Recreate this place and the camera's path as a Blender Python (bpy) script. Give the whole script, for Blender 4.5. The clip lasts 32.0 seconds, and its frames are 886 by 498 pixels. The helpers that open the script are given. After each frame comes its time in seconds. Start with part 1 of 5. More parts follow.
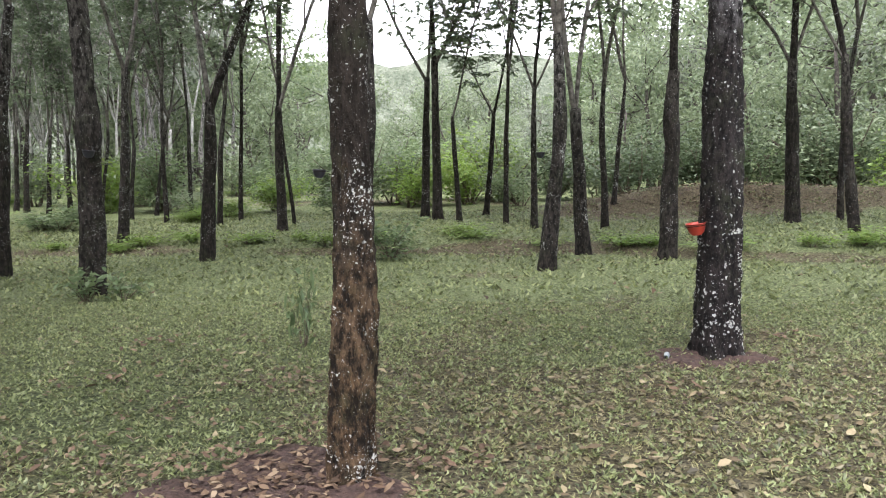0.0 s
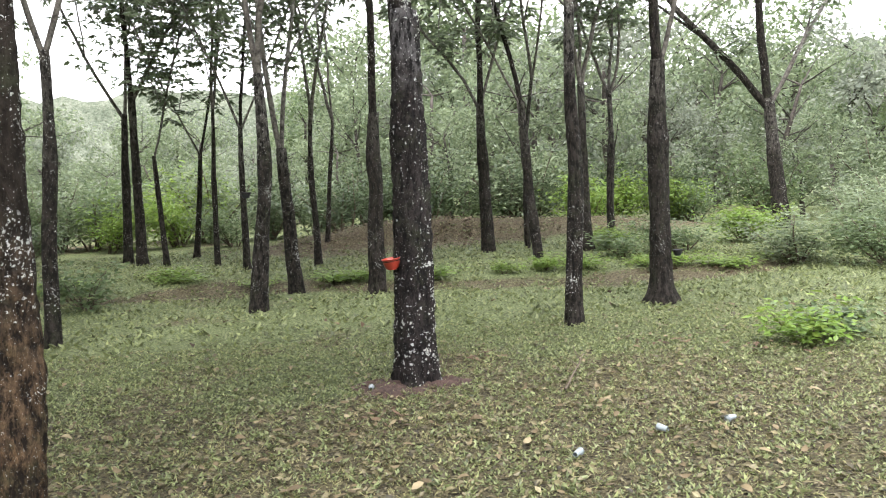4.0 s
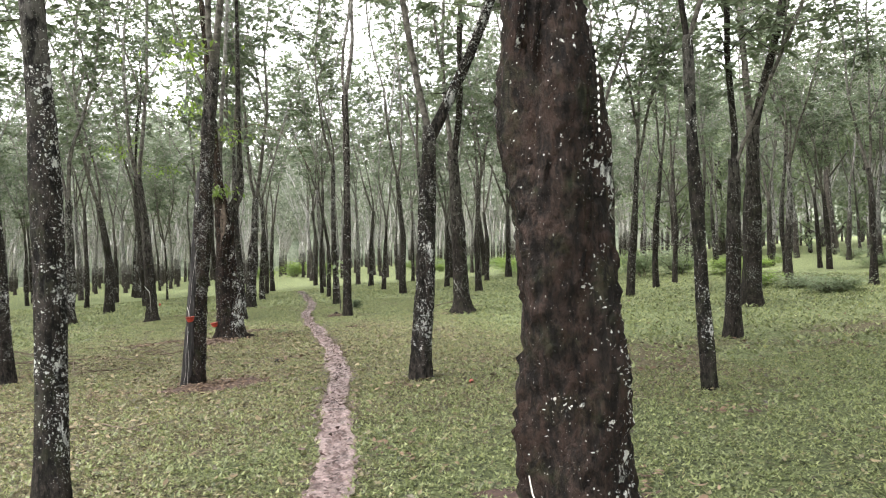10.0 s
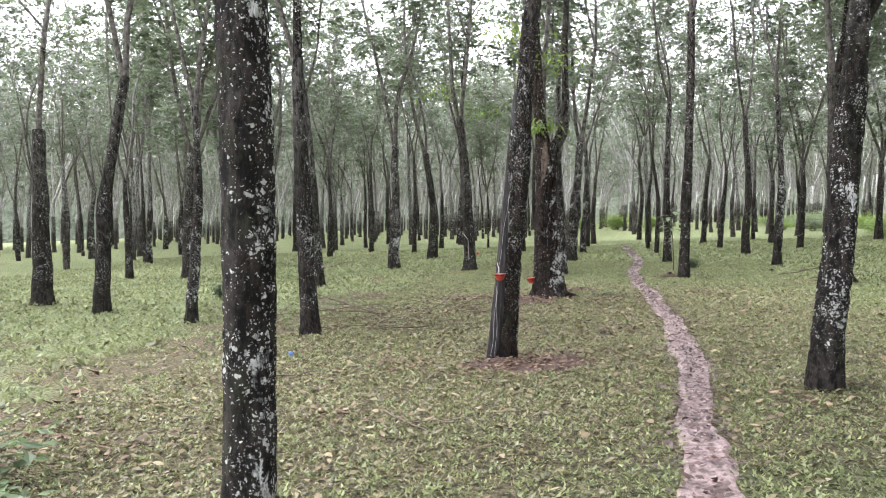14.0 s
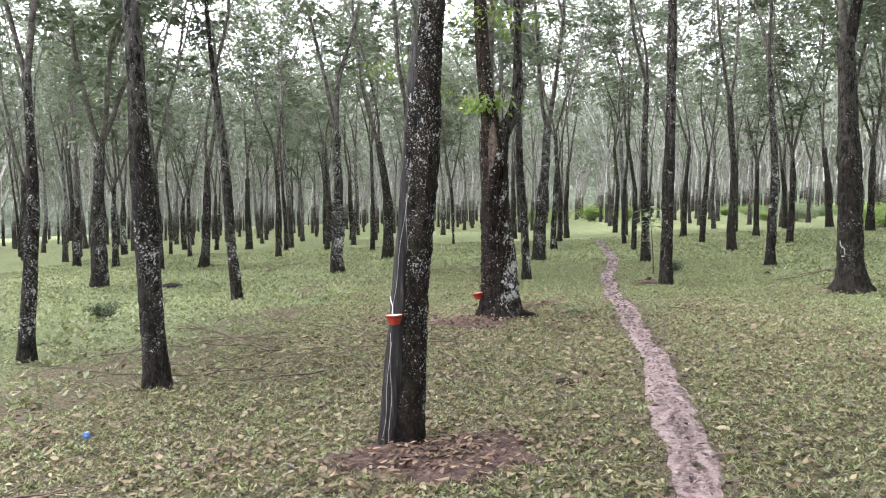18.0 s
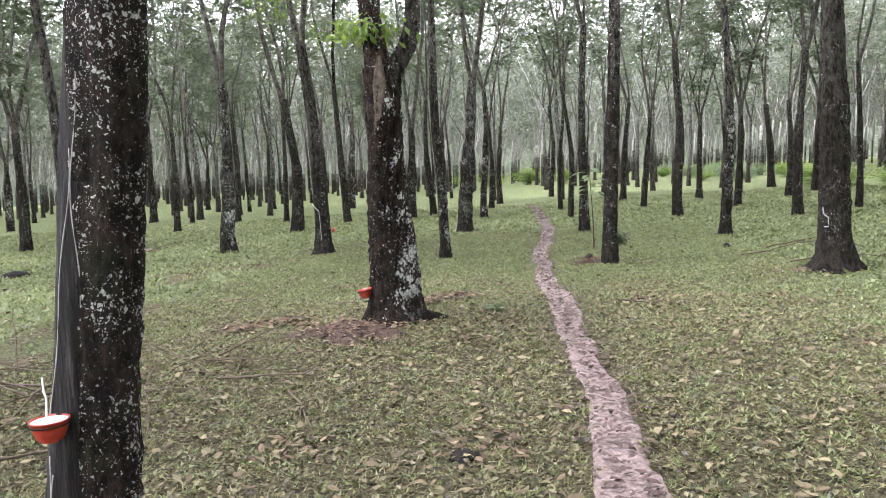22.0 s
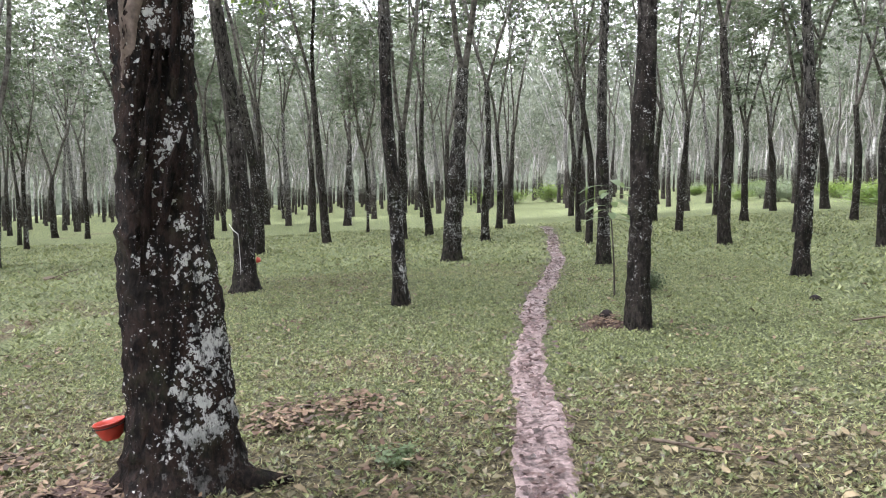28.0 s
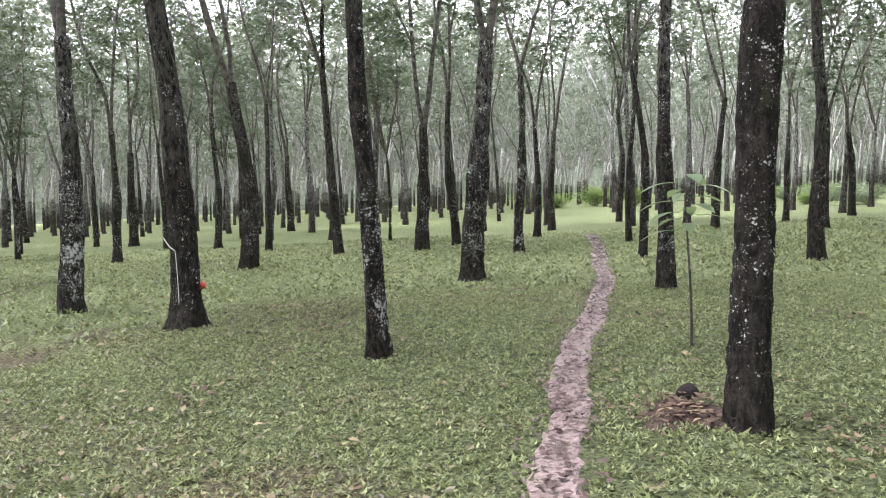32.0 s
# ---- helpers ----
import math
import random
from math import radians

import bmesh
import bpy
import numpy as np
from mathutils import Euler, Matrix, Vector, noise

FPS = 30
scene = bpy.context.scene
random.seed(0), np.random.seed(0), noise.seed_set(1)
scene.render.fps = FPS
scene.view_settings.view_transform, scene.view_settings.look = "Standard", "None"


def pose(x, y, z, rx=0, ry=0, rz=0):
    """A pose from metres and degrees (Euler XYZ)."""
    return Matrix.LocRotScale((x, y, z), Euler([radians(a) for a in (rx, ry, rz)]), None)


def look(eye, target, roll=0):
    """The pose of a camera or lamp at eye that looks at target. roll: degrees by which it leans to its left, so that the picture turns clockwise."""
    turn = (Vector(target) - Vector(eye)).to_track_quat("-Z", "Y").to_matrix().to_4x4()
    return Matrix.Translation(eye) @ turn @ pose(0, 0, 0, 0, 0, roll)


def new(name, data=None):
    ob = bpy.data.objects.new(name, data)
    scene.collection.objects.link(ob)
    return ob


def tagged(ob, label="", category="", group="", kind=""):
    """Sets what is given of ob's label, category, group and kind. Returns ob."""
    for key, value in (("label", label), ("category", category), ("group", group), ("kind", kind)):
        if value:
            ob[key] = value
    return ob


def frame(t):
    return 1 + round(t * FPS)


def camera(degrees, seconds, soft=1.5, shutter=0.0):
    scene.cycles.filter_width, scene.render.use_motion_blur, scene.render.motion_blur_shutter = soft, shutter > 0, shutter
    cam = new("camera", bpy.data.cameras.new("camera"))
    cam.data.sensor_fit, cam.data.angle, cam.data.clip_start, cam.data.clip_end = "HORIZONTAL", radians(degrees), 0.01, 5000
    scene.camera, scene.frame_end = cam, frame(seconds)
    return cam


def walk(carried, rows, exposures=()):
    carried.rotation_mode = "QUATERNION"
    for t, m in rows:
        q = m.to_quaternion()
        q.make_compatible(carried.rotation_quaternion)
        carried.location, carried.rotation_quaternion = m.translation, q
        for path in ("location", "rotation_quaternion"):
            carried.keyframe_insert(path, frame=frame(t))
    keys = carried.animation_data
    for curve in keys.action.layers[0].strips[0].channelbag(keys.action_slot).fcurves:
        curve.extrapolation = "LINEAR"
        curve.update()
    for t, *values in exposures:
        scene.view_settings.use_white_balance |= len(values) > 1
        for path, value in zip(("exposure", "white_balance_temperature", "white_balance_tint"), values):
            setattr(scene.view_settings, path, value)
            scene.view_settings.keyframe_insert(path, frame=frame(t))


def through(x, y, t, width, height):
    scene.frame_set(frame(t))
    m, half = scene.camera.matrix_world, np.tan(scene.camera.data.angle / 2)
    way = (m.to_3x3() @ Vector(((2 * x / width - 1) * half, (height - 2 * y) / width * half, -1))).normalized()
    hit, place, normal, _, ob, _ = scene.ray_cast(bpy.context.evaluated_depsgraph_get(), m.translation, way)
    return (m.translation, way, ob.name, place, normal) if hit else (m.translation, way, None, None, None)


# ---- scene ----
cam = camera(59.3, 32.0, soft=1.05, shutter=0.0)
PATH = [
    (0, (0.503, 0.451, 1.707), (-0.464, 10.338, 0.568), -1.21),
    (0.5, (0.541, 0.432, 1.715), (0.190, 10.374, 0.691), -1.20),
    (1, (0.569, 0.424, 1.722), (0.502, 10.378, 0.767), -1.86),
    (1.5, (0.602, 0.408, 1.724), (0.870, 10.364, 0.819), -2.58),
    (2, (0.632, 0.403, 1.728), (1.545, 10.322, 0.836), -2.80),
    (2.5, (0.639, 0.406, 1.731), (1.952, 10.286, 0.908), -2.50),
    (3, (0.648, 0.407, 1.733), (2.241, 10.249, 0.962), -2.78),
    (3.5, (0.670, 0.402, 1.725), (2.655, 10.173, 0.952), -2.55),
    (5.5, (0.703, 0.381, 1.730), (4.477, 9.613, 1.014), -1.92),
    (6, (0.670, 0.393, 1.731), (3.497, 9.964, 1.094), -2.22),
    (6.5, (0.641, 0.445, 1.710), (1.481, 10.397, 1.214), -2.92),
    (7, (0.597, 0.472, 1.692), (-0.388, 10.416, 1.323), -3.37),
    (7.5, (0.537, 0.487, 1.669), (-2.581, 9.986, 1.477), -3.74),
    (8, (0.479, 0.518, 1.646), (-4.482, 9.200, 1.603), -3.86),
    (8.5, (0.415, 0.548, 1.630), (-5.580, 8.551, 1.672), -3.64),
    (9, (0.308, 0.586, 1.608), (-6.808, 7.612, 1.700), -3.63),
    (9.5, (0.124, 0.629, 1.582), (-8.248, 6.099, 1.619), -3.50),
    (10, (-0.152, 0.686, 1.549), (-9.452, 4.363, 1.610), -3.50),
    (10.5, (-0.389, 0.761, 1.538), (-10.189, 2.750, 1.689), -3.42),
    (11, (-0.674, 0.850, 1.528), (-10.633, 1.743, 1.679), -2.07),
    (11.5, (-1.015, 0.890, 1.511), (-10.998, 1.470, 1.568), -2.16),
    (12, (-1.358, 0.917, 1.499), (-11.347, 1.375, 1.567), -2.35),
    (12.5, (-1.723, 0.942, 1.489), (-11.721, 0.805, 1.423), -1.93),
    (13, (-2.075, 0.919, 1.495), (-12.066, 0.625, 1.200), -1.81),
    (13.5, (-2.399, 0.937, 1.490), (-12.389, 0.648, 1.145), -1.75),
    (14, (-2.772, 0.969, 1.496), (-12.761, 0.671, 1.138), -1.80),
    (14.5, (-3.127, 0.966, 1.534), (-13.115, 0.682, 1.152), -1.79),
    (16.5, (-4.605, 1.445, 1.586), (-14.595, 1.338, 1.144), -1.34),
    (17, (-4.934, 1.493, 1.601), (-14.923, 1.408, 1.133), -1.50),
    (17.5, (-5.319, 1.594, 1.620), (-15.308, 1.521, 1.150), -2.07),
    (18, (-5.710, 1.692, 1.616), (-15.698, 1.665, 1.135), -2.40),
    (18.5, (-6.075, 1.748, 1.610), (-16.054, 1.681, 0.979), -2.62),
    (19, (-6.421, 1.818, 1.602), (-16.400, 1.863, 0.953), -3.27),
    (19.5, (-6.793, 1.872, 1.601), (-16.766, 1.976, 0.863), -3.32),
    (20, (-7.169, 1.928, 1.589), (-17.135, 2.197, 0.805), -3.52),
    (20.5, (-7.548, 2.025, 1.612), (-17.493, 2.613, 0.748), -3.89),
    (21, (-7.911, 2.138, 1.616), (-17.847, 2.748, 0.672), -3.81),
    (21.5, (-8.260, 2.260, 1.618), (-18.189, 2.953, 0.659), -3.62),
    (22, (-8.625, 2.401, 1.607), (-18.552, 3.121, 0.638), -3.33),
    (22.5, (-8.947, 2.521, 1.583), (-18.876, 3.186, 0.606), -3.17),
    (23, (-9.294, 2.656, 1.553), (-19.230, 3.322, 0.639), -2.90),
    (23.5, (-9.632, 2.768, 1.561), (-19.564, 3.451, 0.627), -2.88),
    (24, (-10.015, 2.848, 1.559), (-19.953, 3.508, 0.676), -2.84),
    (24.5, (-10.405, 2.944, 1.521), (-20.351, 3.651, 0.758), -2.63),
    (25, (-10.789, 3.043, 1.477), (-20.746, 3.719, 0.840), -2.57),
    (25.5, (-11.187, 3.086, 1.492), (-21.143, 3.792, 0.862), -2.12),
    (27.5, (-12.688, 3.587, 1.479), (-22.648, 4.177, 0.812), -2.41),
    (28, (-13.065, 3.696, 1.496), (-23.028, 4.102, 0.746), -2.51),
    (28.5, (-13.500, 3.782, 1.487), (-23.464, 4.220, 0.752), -2.48),
    (29, (-13.917, 3.836, 1.483), (-23.879, 4.298, 0.754), -2.37),
    (29.5, (-14.311, 3.896, 1.484), (-24.276, 4.375, 0.800), -2.57),
    (30, (-14.688, 3.986, 1.476), (-24.648, 4.477, 0.735), -2.47),
    (30.5, (-15.086, 4.072, 1.460), (-25.046, 4.569, 0.725), -2.31),
    (31, (-15.487, 4.159, 1.465), (-25.454, 4.553, 0.749), -2.45),
    (31.5, (-15.858, 4.247, 1.466), (-25.833, 4.328, 0.761), -2.53),
    (32, (-16.261, 4.281, 1.444), (-26.237, 4.121, 0.773), -2.71),
]
EXPOSURES = [(0, 2.56, 6250, 17), (3, 2.54, 6350, 15), (6, 2.66, 6700, 12), (9, 2.84, 7000, 9), (11, 2.94, 6250, 17), (13, 2.97, 6220, 18), (20, 3.00, 6200, 18), (25, 2.97, 6200, 18), (28, 2.98, 6150, 19), (32, 3.02, 6180, 18)]
walk(cam, [(t, look(eye, target, roll)) for t, eye, target, roll in PATH], exposures=EXPOSURES)

# ---- world: a bright overcast sky ----
SUN_UP, SUN_TURN = 70, 200
world = bpy.data.worlds.new("overcast_sky")
scene.world = world
world.use_nodes = True
wn, wl = world.node_tree.nodes, world.node_tree.links
wn.clear()
w_out = wn.new("ShaderNodeOutputWorld")
w_bg = wn.new("ShaderNodeBackground")
w_grey = wn.new("ShaderNodeHueSaturation")
w_sky = wn.new("ShaderNodeTexSky")
w_sky.sky_type = "NISHITA"
w_sky.sun_disc = False
w_sky.sun_elevation, w_sky.sun_rotation = radians(SUN_UP), radians(SUN_TURN)
w_sky.dust_density, w_sky.air_density, w_sky.ozone_density = 0.6, 1.0, 1.0
w_grey.inputs["Saturation"].default_value = 0.12
w_bg.inputs["Strength"].default_value = 0.15
wl.new(w_sky.outputs[0], w_grey.inputs["Color"])
wl.new(w_grey.outputs[0], w_bg.inputs["Color"])
wl.new(w_bg.outputs[0], w_out.inputs["Surface"])

sun_data = bpy.data.lights.new("sun", "SUN")
sun_data.energy, sun_data.angle, sun_data.color = 1.3, radians(35), (1.0, 0.97, 0.92)
sun = new("sun", sun_data)
sun.matrix_world = pose(0, 0, 40, 90 - SUN_UP, 0, 180 - SUN_TURN)


# ---- materials ----
class Nodes:
    """A short hand for building one node material."""

    def __init__(self, name, rough=0.8, spec=0.3):
        self.mat = bpy.data.materials.new(name)
        self.mat.use_nodes = True
        self.tree = self.mat.node_tree
        self.bsdf = self.tree.nodes["Principled BSDF"]
        self.bsdf.inputs["Roughness"].default_value = rough
        self.bsdf.inputs["Specular IOR Level"].default_value = spec
        self.coord = self.add("ShaderNodeTexCoord")

    def add(self, kind, **values):
        n = self.tree.nodes.new(kind)
        for key, v in values.items():
            n.inputs[key.replace("_", " ")].default_value = v
        return n

    def link(self, a, b):
        self.tree.links.new(a, b)

    def mapped(self, scale, space="Object"):
        m = self.add("ShaderNodeMapping")
        m.inputs["Scale"].default_value = scale
        self.link(self.coord.outputs[space], m.inputs["Vector"])
        return m.outputs[0]

    def noise(self, scale, detail=4.0, rough=0.6, vec=None, space="Object"):
        n = self.add("ShaderNodeTexNoise", Scale=scale, Detail=detail, Roughness=rough)
        self.link(vec if vec is not None else self.coord.outputs[space], n.inputs["Vector"])
        return n.outputs["Fac"]

    def voronoi(self, scale, vec=None, space="Object", feature="F1"):
        n = self.add("ShaderNodeTexVoronoi", Scale=scale)
        n.feature = feature
        self.link(vec if vec is not None else self.coord.outputs[space], n.inputs["Vector"])
        return n

    def ramp(self, fac, *stops):
        r = self.add("ShaderNodeValToRGB")
        el = r.color_ramp.elements
        while len(el) < len(stops):
            el.new(0.5)
        for e, (p, c) in zip(el, stops):
            e.position = p
            e.color = (c, c, c, 1) if isinstance(c, (int, float)) else (*c, 1)
        self.link(fac, r.inputs[0])
        return r.outputs[0]

    def mix(self, fac, a, b, blend="MIX"):
        m = self.add("ShaderNodeMix")
        m.data_type, m.blend_type = "RGBA", blend
        for slot, v in ((0, fac), (6, a), (7, b)):
            if isinstance(v, (int, float)):
                m.inputs[slot].default_value = v
            elif isinstance(v, tuple):
                m.inputs[slot].default_value = (*v, 1)
            else:
                self.link(v, m.inputs[slot])
        return m.outputs[2]

    def math(self, op, a, b=0.0):
        m = self.add("ShaderNodeMath")
        m.operation = op
        for slot, v in ((0, a), (1, b)):
            if isinstance(v, (int, float)):
                m.inputs[slot].default_value = v
            else:
                self.link(v, m.inputs[slot])
        return m.outputs[0]

    def random(self):
        return self.add("ShaderNodeObjectInfo").outputs["Random"]

    def island(self):
        return self.add("ShaderNodeNewGeometry").outputs["Random Per Island"]

    def colour(self, c):
        if isinstance(c, tuple):
            self.bsdf.inputs["Base Color"].default_value = (*c, 1)
        else:
            self.link(c, self.bsdf.inputs["Base Color"])
        return self

    def bump(self, height, strength=0.5, distance=0.01):
        b = self.add("ShaderNodeBump", Strength=strength, Distance=distance)
        self.link(height, b.inputs["Height"])
        self.link(b.outputs[0], self.bsdf.inputs["Normal"])
        return self


def shifted(n):
    """Object coordinates shifted by a number of the object's own, so that copies differ."""
    v = n.add("ShaderNodeVectorMath")
    v.operation = "ADD"
    c = n.add("ShaderNodeCombineXYZ")
    r = n.random()
    n.link(n.math("MULTIPLY", r, 17.0), c.inputs[0])
    n.link(n.math("MULTIPLY", r, 31.0), c.inputs[1])
    n.link(n.coord.outputs["Object"], v.inputs[0])
    n.link(c.outputs[0], v.inputs[1])
    return v.outputs[0]


def bark_material(name, dark, brown, grey, change=2.6, lichen=0.5, spots=30.0, top=2.2, folds=0.0, splash=9.0, bare=0.12, red=(0.060, 0.035, 0.026)):
    """Rough wet bark in small cracked plates, greyer and drier above, with crusts and flecks of white lichen."""
    n = Nodes(name, 0.88, 0.16)
    own = shifted(n)
    m = n.add("ShaderNodeMapping")
    m.inputs["Scale"].default_value = (1, 1, 0.45)
    n.link(own, m.inputs["Vector"])
    grain = n.noise(46, 6, 0.75, m.outputs[0])
    plates = n.noise(19, 5, 0.7, m.outputs[0])
    patch = n.noise(3.2, 5, 0.65, own)
    crack = n.ramp(plates, (0.40, 0.0), (0.56, 1.0))
    base = n.mix(n.ramp(grain, (0.38, 0.0), (0.66, 1.0)), dark, brown)
    base = n.mix(n.ramp(patch, (0.45, 0.0), (0.64, 0.75)), base, tuple(0.75 * v + 0.012 for v in brown))
    sep = n.add("ShaderNodeSeparateXYZ")
    n.link(n.coord.outputs["Object"], sep.inputs[0])
    edge = n.math("ADD", sep.outputs[2], n.math("MULTIPLY", n.math("SUBTRACT", patch, 0.5), 2.4))
    edge = n.math("ADD", edge, n.math("MULTIPLY", n.random(), 1.2))
    up = n.ramp(n.math("DIVIDE", edge, 2.0 * change), (0.47, 0.0), (0.62, 1.0))
    above = n.mix(n.ramp(grain, (0.3, 0.0), (0.75, 1.0)), tuple(0.55 * v for v in grey), grey)
    base = n.mix(up, base, above)
    fold = None
    if folds:
        turned = n.add("ShaderNodeMapping")
        turned.inputs["Rotation"].default_value = (0.62, 0.25, 0.0)
        turned.inputs["Scale"].default_value = (9.0, 9.0, 1.5)
        n.link(own, turned.inputs["Vector"])
        fold = n.noise(1.6, 5, 0.62, turned.outputs[0])
        stain = n.ramp(n.math("ADD", n.math("MULTIPLY", fold, 0.7), n.math("MULTIPLY", patch, 0.5)), (0.52, 0.0), (0.66, folds))
        base = n.mix(stain, base, n.mix(grain, tuple(0.3 * v for v in red), red))
        base = n.mix(n.ramp(fold, (0.36, 0.85), (0.44, 0.0)), base, dark)
    moss = n.ramp(n.noise(5.0, 4, 0.6, own), (0.52, 0.0), (0.7, 0.5))
    base = n.mix(moss, base, (0.045, 0.058, 0.026))
    base = n.mix(n.math("SUBTRACT", 1.0, crack), base, dark)
    wob = n.add("ShaderNodeVectorMath")
    wob.operation = "ADD"
    nz = n.add("ShaderNodeTexNoise", Scale=38.0, Detail=5.0)
    n.link(own, nz.inputs["Vector"])
    sc = n.add("ShaderNodeVectorMath")
    sc.operation = "SCALE"
    sc.inputs["Scale"].default_value = 0.045
    n.link(nz.outputs["Color"], sc.inputs[0])
    n.link(own, wob.inputs[0])
    n.link(sc.outputs[0], wob.inputs[1])
    where = n.math("ADD", n.noise(3.4, 4, 0.65, own), n.ramp(n.math("DIVIDE", sep.outputs[2], 2.0 * top), (0.15, 0.10), (0.6, 0.0)))
    lit_side = n.math("ADD", n.math("MULTIPLY", sep.outputs[0], 0.25), n.math("MULTIPLY", sep.outputs[1], 0.55))
    where = n.math("ADD", where, n.math("MINIMUM", n.math("MAXIMUM", lit_side, -0.1), 0.1))
    foot = n.ramp(n.math("ADD", sep.outputs[2], n.math("MULTIPLY", n.math("SUBTRACT", patch, 0.5), 0.8)), (bare, 0.15), (bare + 0.36, 1.0))
    crust = None
    for size, share in ((spots, 1.0), (spots * 2.1, 0.95), (spots * 0.55, 0.8)):
        cell = n.voronoi(size, wob.outputs[0])
        pick = n.add("ShaderNodeSeparateColor")
        n.link(cell.outputs["Color"], pick.inputs[0])
        own_size = n.math("POWER", pick.outputs[0], 1.7)
        limit = n.math("MULTIPLY", n.ramp(where, (0.43, 0.40 * share * lichen), (0.57, 0.6 * lichen * share), (0.68, 1.35 * lichen * share)), own_size)
        limit = n.math("MULTIPLY", limit, foot)
        spot = n.math("LESS_THAN", cell.outputs["Distance"], limit)
        crust = spot if crust is None else n.math("MAXIMUM", crust, spot)
    blotch = n.math("ADD", n.math("ADD", where, n.math("MULTIPLY", n.math("SUBTRACT", n.noise(17, 4, 0.65, own), 0.5), 0.5)), n.math("MULTIPLY", n.math("SUBTRACT", grain, 0.5), 0.3))
    crust = n.math("MAXIMUM", crust, n.math("MULTIPLY", n.ramp(n.math("SUBTRACT", blotch, splash - 0.5), (0.49, 0.0), (0.515, 1.0)), foot))
    crust = n.math("MULTIPLY", crust, n.ramp(plates, (0.40, 0.15), (0.47, 1.0)))
    crust = n.math("MULTIPLY", crust, n.ramp(grain, (0.36, 0.1), (0.50, 1.0)))
    base = n.mix(n.math("MULTIPLY", crust, 0.92), base, n.mix(patch, (0.55, 0.56, 0.51), (0.88, 0.89, 0.85)))
    n.colour(base)
    relief = n.math("ADD", n.math("ADD", n.math("MULTIPLY", grain, 0.6), n.math("MULTIPLY", plates, 1.6)), n.math("MULTIPLY", crust, 0.12))
    if fold is not None:
        relief = n.math("ADD", n.math("MULTIPLY", relief, 0.7), n.math("MULTIPLY", fold, 1.6))
    n.bump(relief, 1.0, 0.06)
    return n.mat


BARK = bark_material("wet_rubber_bark", (0.010, 0.0085, 0.007), (0.060, 0.049, 0.040), (0.115, 0.104, 0.090), 3.0, 0.30, 42.0)
BARK_BROWN = bark_material("brown_rubber_bark", (0.014, 0.010, 0.007), (0.21, 0.135, 0.075), (0.052, 0.041, 0.032), 1.65, 0.38, 46.0, 3.2, bare=-0.3)
BARK_LICHEN = bark_material("lichen_bark", (0.008, 0.007, 0.006), (0.068, 0.056, 0.046), (0.16, 0.15, 0.132), 3.1, 0.40, 46.0, splash=0.79)
BARK_RED = bark_material("scarred_old_bark", (0.008, 0.0065, 0.0055), (0.060, 0.042, 0.034), (0.055, 0.042, 0.035), 3.4, 0.34, 28.0, 0.9, 0.7, 0.78)
BARK_PATCHY = bark_material("red_bark_with_lichen_patches", (0.008, 0.0065, 0.0055), (0.055, 0.040, 0.033), (0.11, 0.078, 0.062), 2.5, 0.50, 30.0, 0.9, 0.7, 0.735)
BARK_ROUNDS = bark_material("dark_bark_with_lichen_rounds", (0.009, 0.0075, 0.0075), (0.058, 0.046, 0.042), (0.30, 0.29, 0.29), 3.3, 0.62, 27.0, 1.5, bare=-0.3)
BARK_FLECKED = bark_material("finely_flecked_bark", (0.009, 0.0075, 0.0065), (0.062, 0.043, 0.034), (0.13, 0.12, 0.105), 3.4, 0.37, 62.0, 2.6, splash=0.82)
# Lighter than BARK: lichen grey, plus distant haze put into the colour.
BARK_FAR = bark_material("hazed_rubber_bark", (0.022, 0.019, 0.017), (0.125, 0.108, 0.093), (0.36, 0.35, 0.325), 2.3, 0.30)

limb_n = Nodes("limb_bark", 0.8, 0.25)
limb_own = shifted(limb_n)
limb_sep = limb_n.add("ShaderNodeSeparateXYZ")
limb_n.link(limb_n.coord.outputs["Object"], limb_sep.inputs[0])
limb_patch = limb_n.noise(2.2, 5, 0.7, limb_own)
limb_young = limb_n.ramp(limb_n.math("ADD", limb_n.math("MULTIPLY", limb_sep.outputs[2], 0.16), limb_n.math("SUBTRACT", limb_patch, 0.5)), (0.18, 0.0), (0.62, 1.0))
limb_grain = limb_n.ramp(limb_n.noise(11, 5, 0.7, limb_own), (0.36, 0.0), (0.64, 1.0))
limb_old = limb_n.mix(limb_grain, (0.030, 0.026, 0.022), (0.15, 0.138, 0.118))
limb_pale = limb_n.mix(limb_grain, (0.095, 0.09, 0.08), (0.33, 0.32, 0.295))
limb_n.colour(limb_n.mix(limb_young, limb_old, limb_pale))
limb_n.bump(limb_n.noise(40, 4, 0.6, limb_own), 0.5, 0.01)
LIMB = limb_n.mat
# Far rows' limb bark: lichen grey with mist mixed into the base colour.
pale_n = Nodes("hazed_lichen_limb_bark", 0.85, 0.2)
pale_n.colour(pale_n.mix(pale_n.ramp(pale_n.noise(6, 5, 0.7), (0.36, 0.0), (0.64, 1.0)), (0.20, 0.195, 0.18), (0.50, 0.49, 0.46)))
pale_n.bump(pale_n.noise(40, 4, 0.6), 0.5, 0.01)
LIMB_HAZED = pale_n.mat

DARKLIMB_N = Nodes("dark_limb_bark", 0.75, 0.3)
DARKLIMB_N.colour(DARKLIMB_N.mix(DARKLIMB_N.ramp(DARKLIMB_N.noise(12, 5, 0.65), (0.35, 0.0), (0.7, 1.0)), (0.02, 0.017, 0.014), (0.11, 0.095, 0.08)))
DARKLIMB_N.bump(DARKLIMB_N.noise(40, 4, 0.6), 0.6, 0.012)
DARKLIMB = DARKLIMB_N.mat


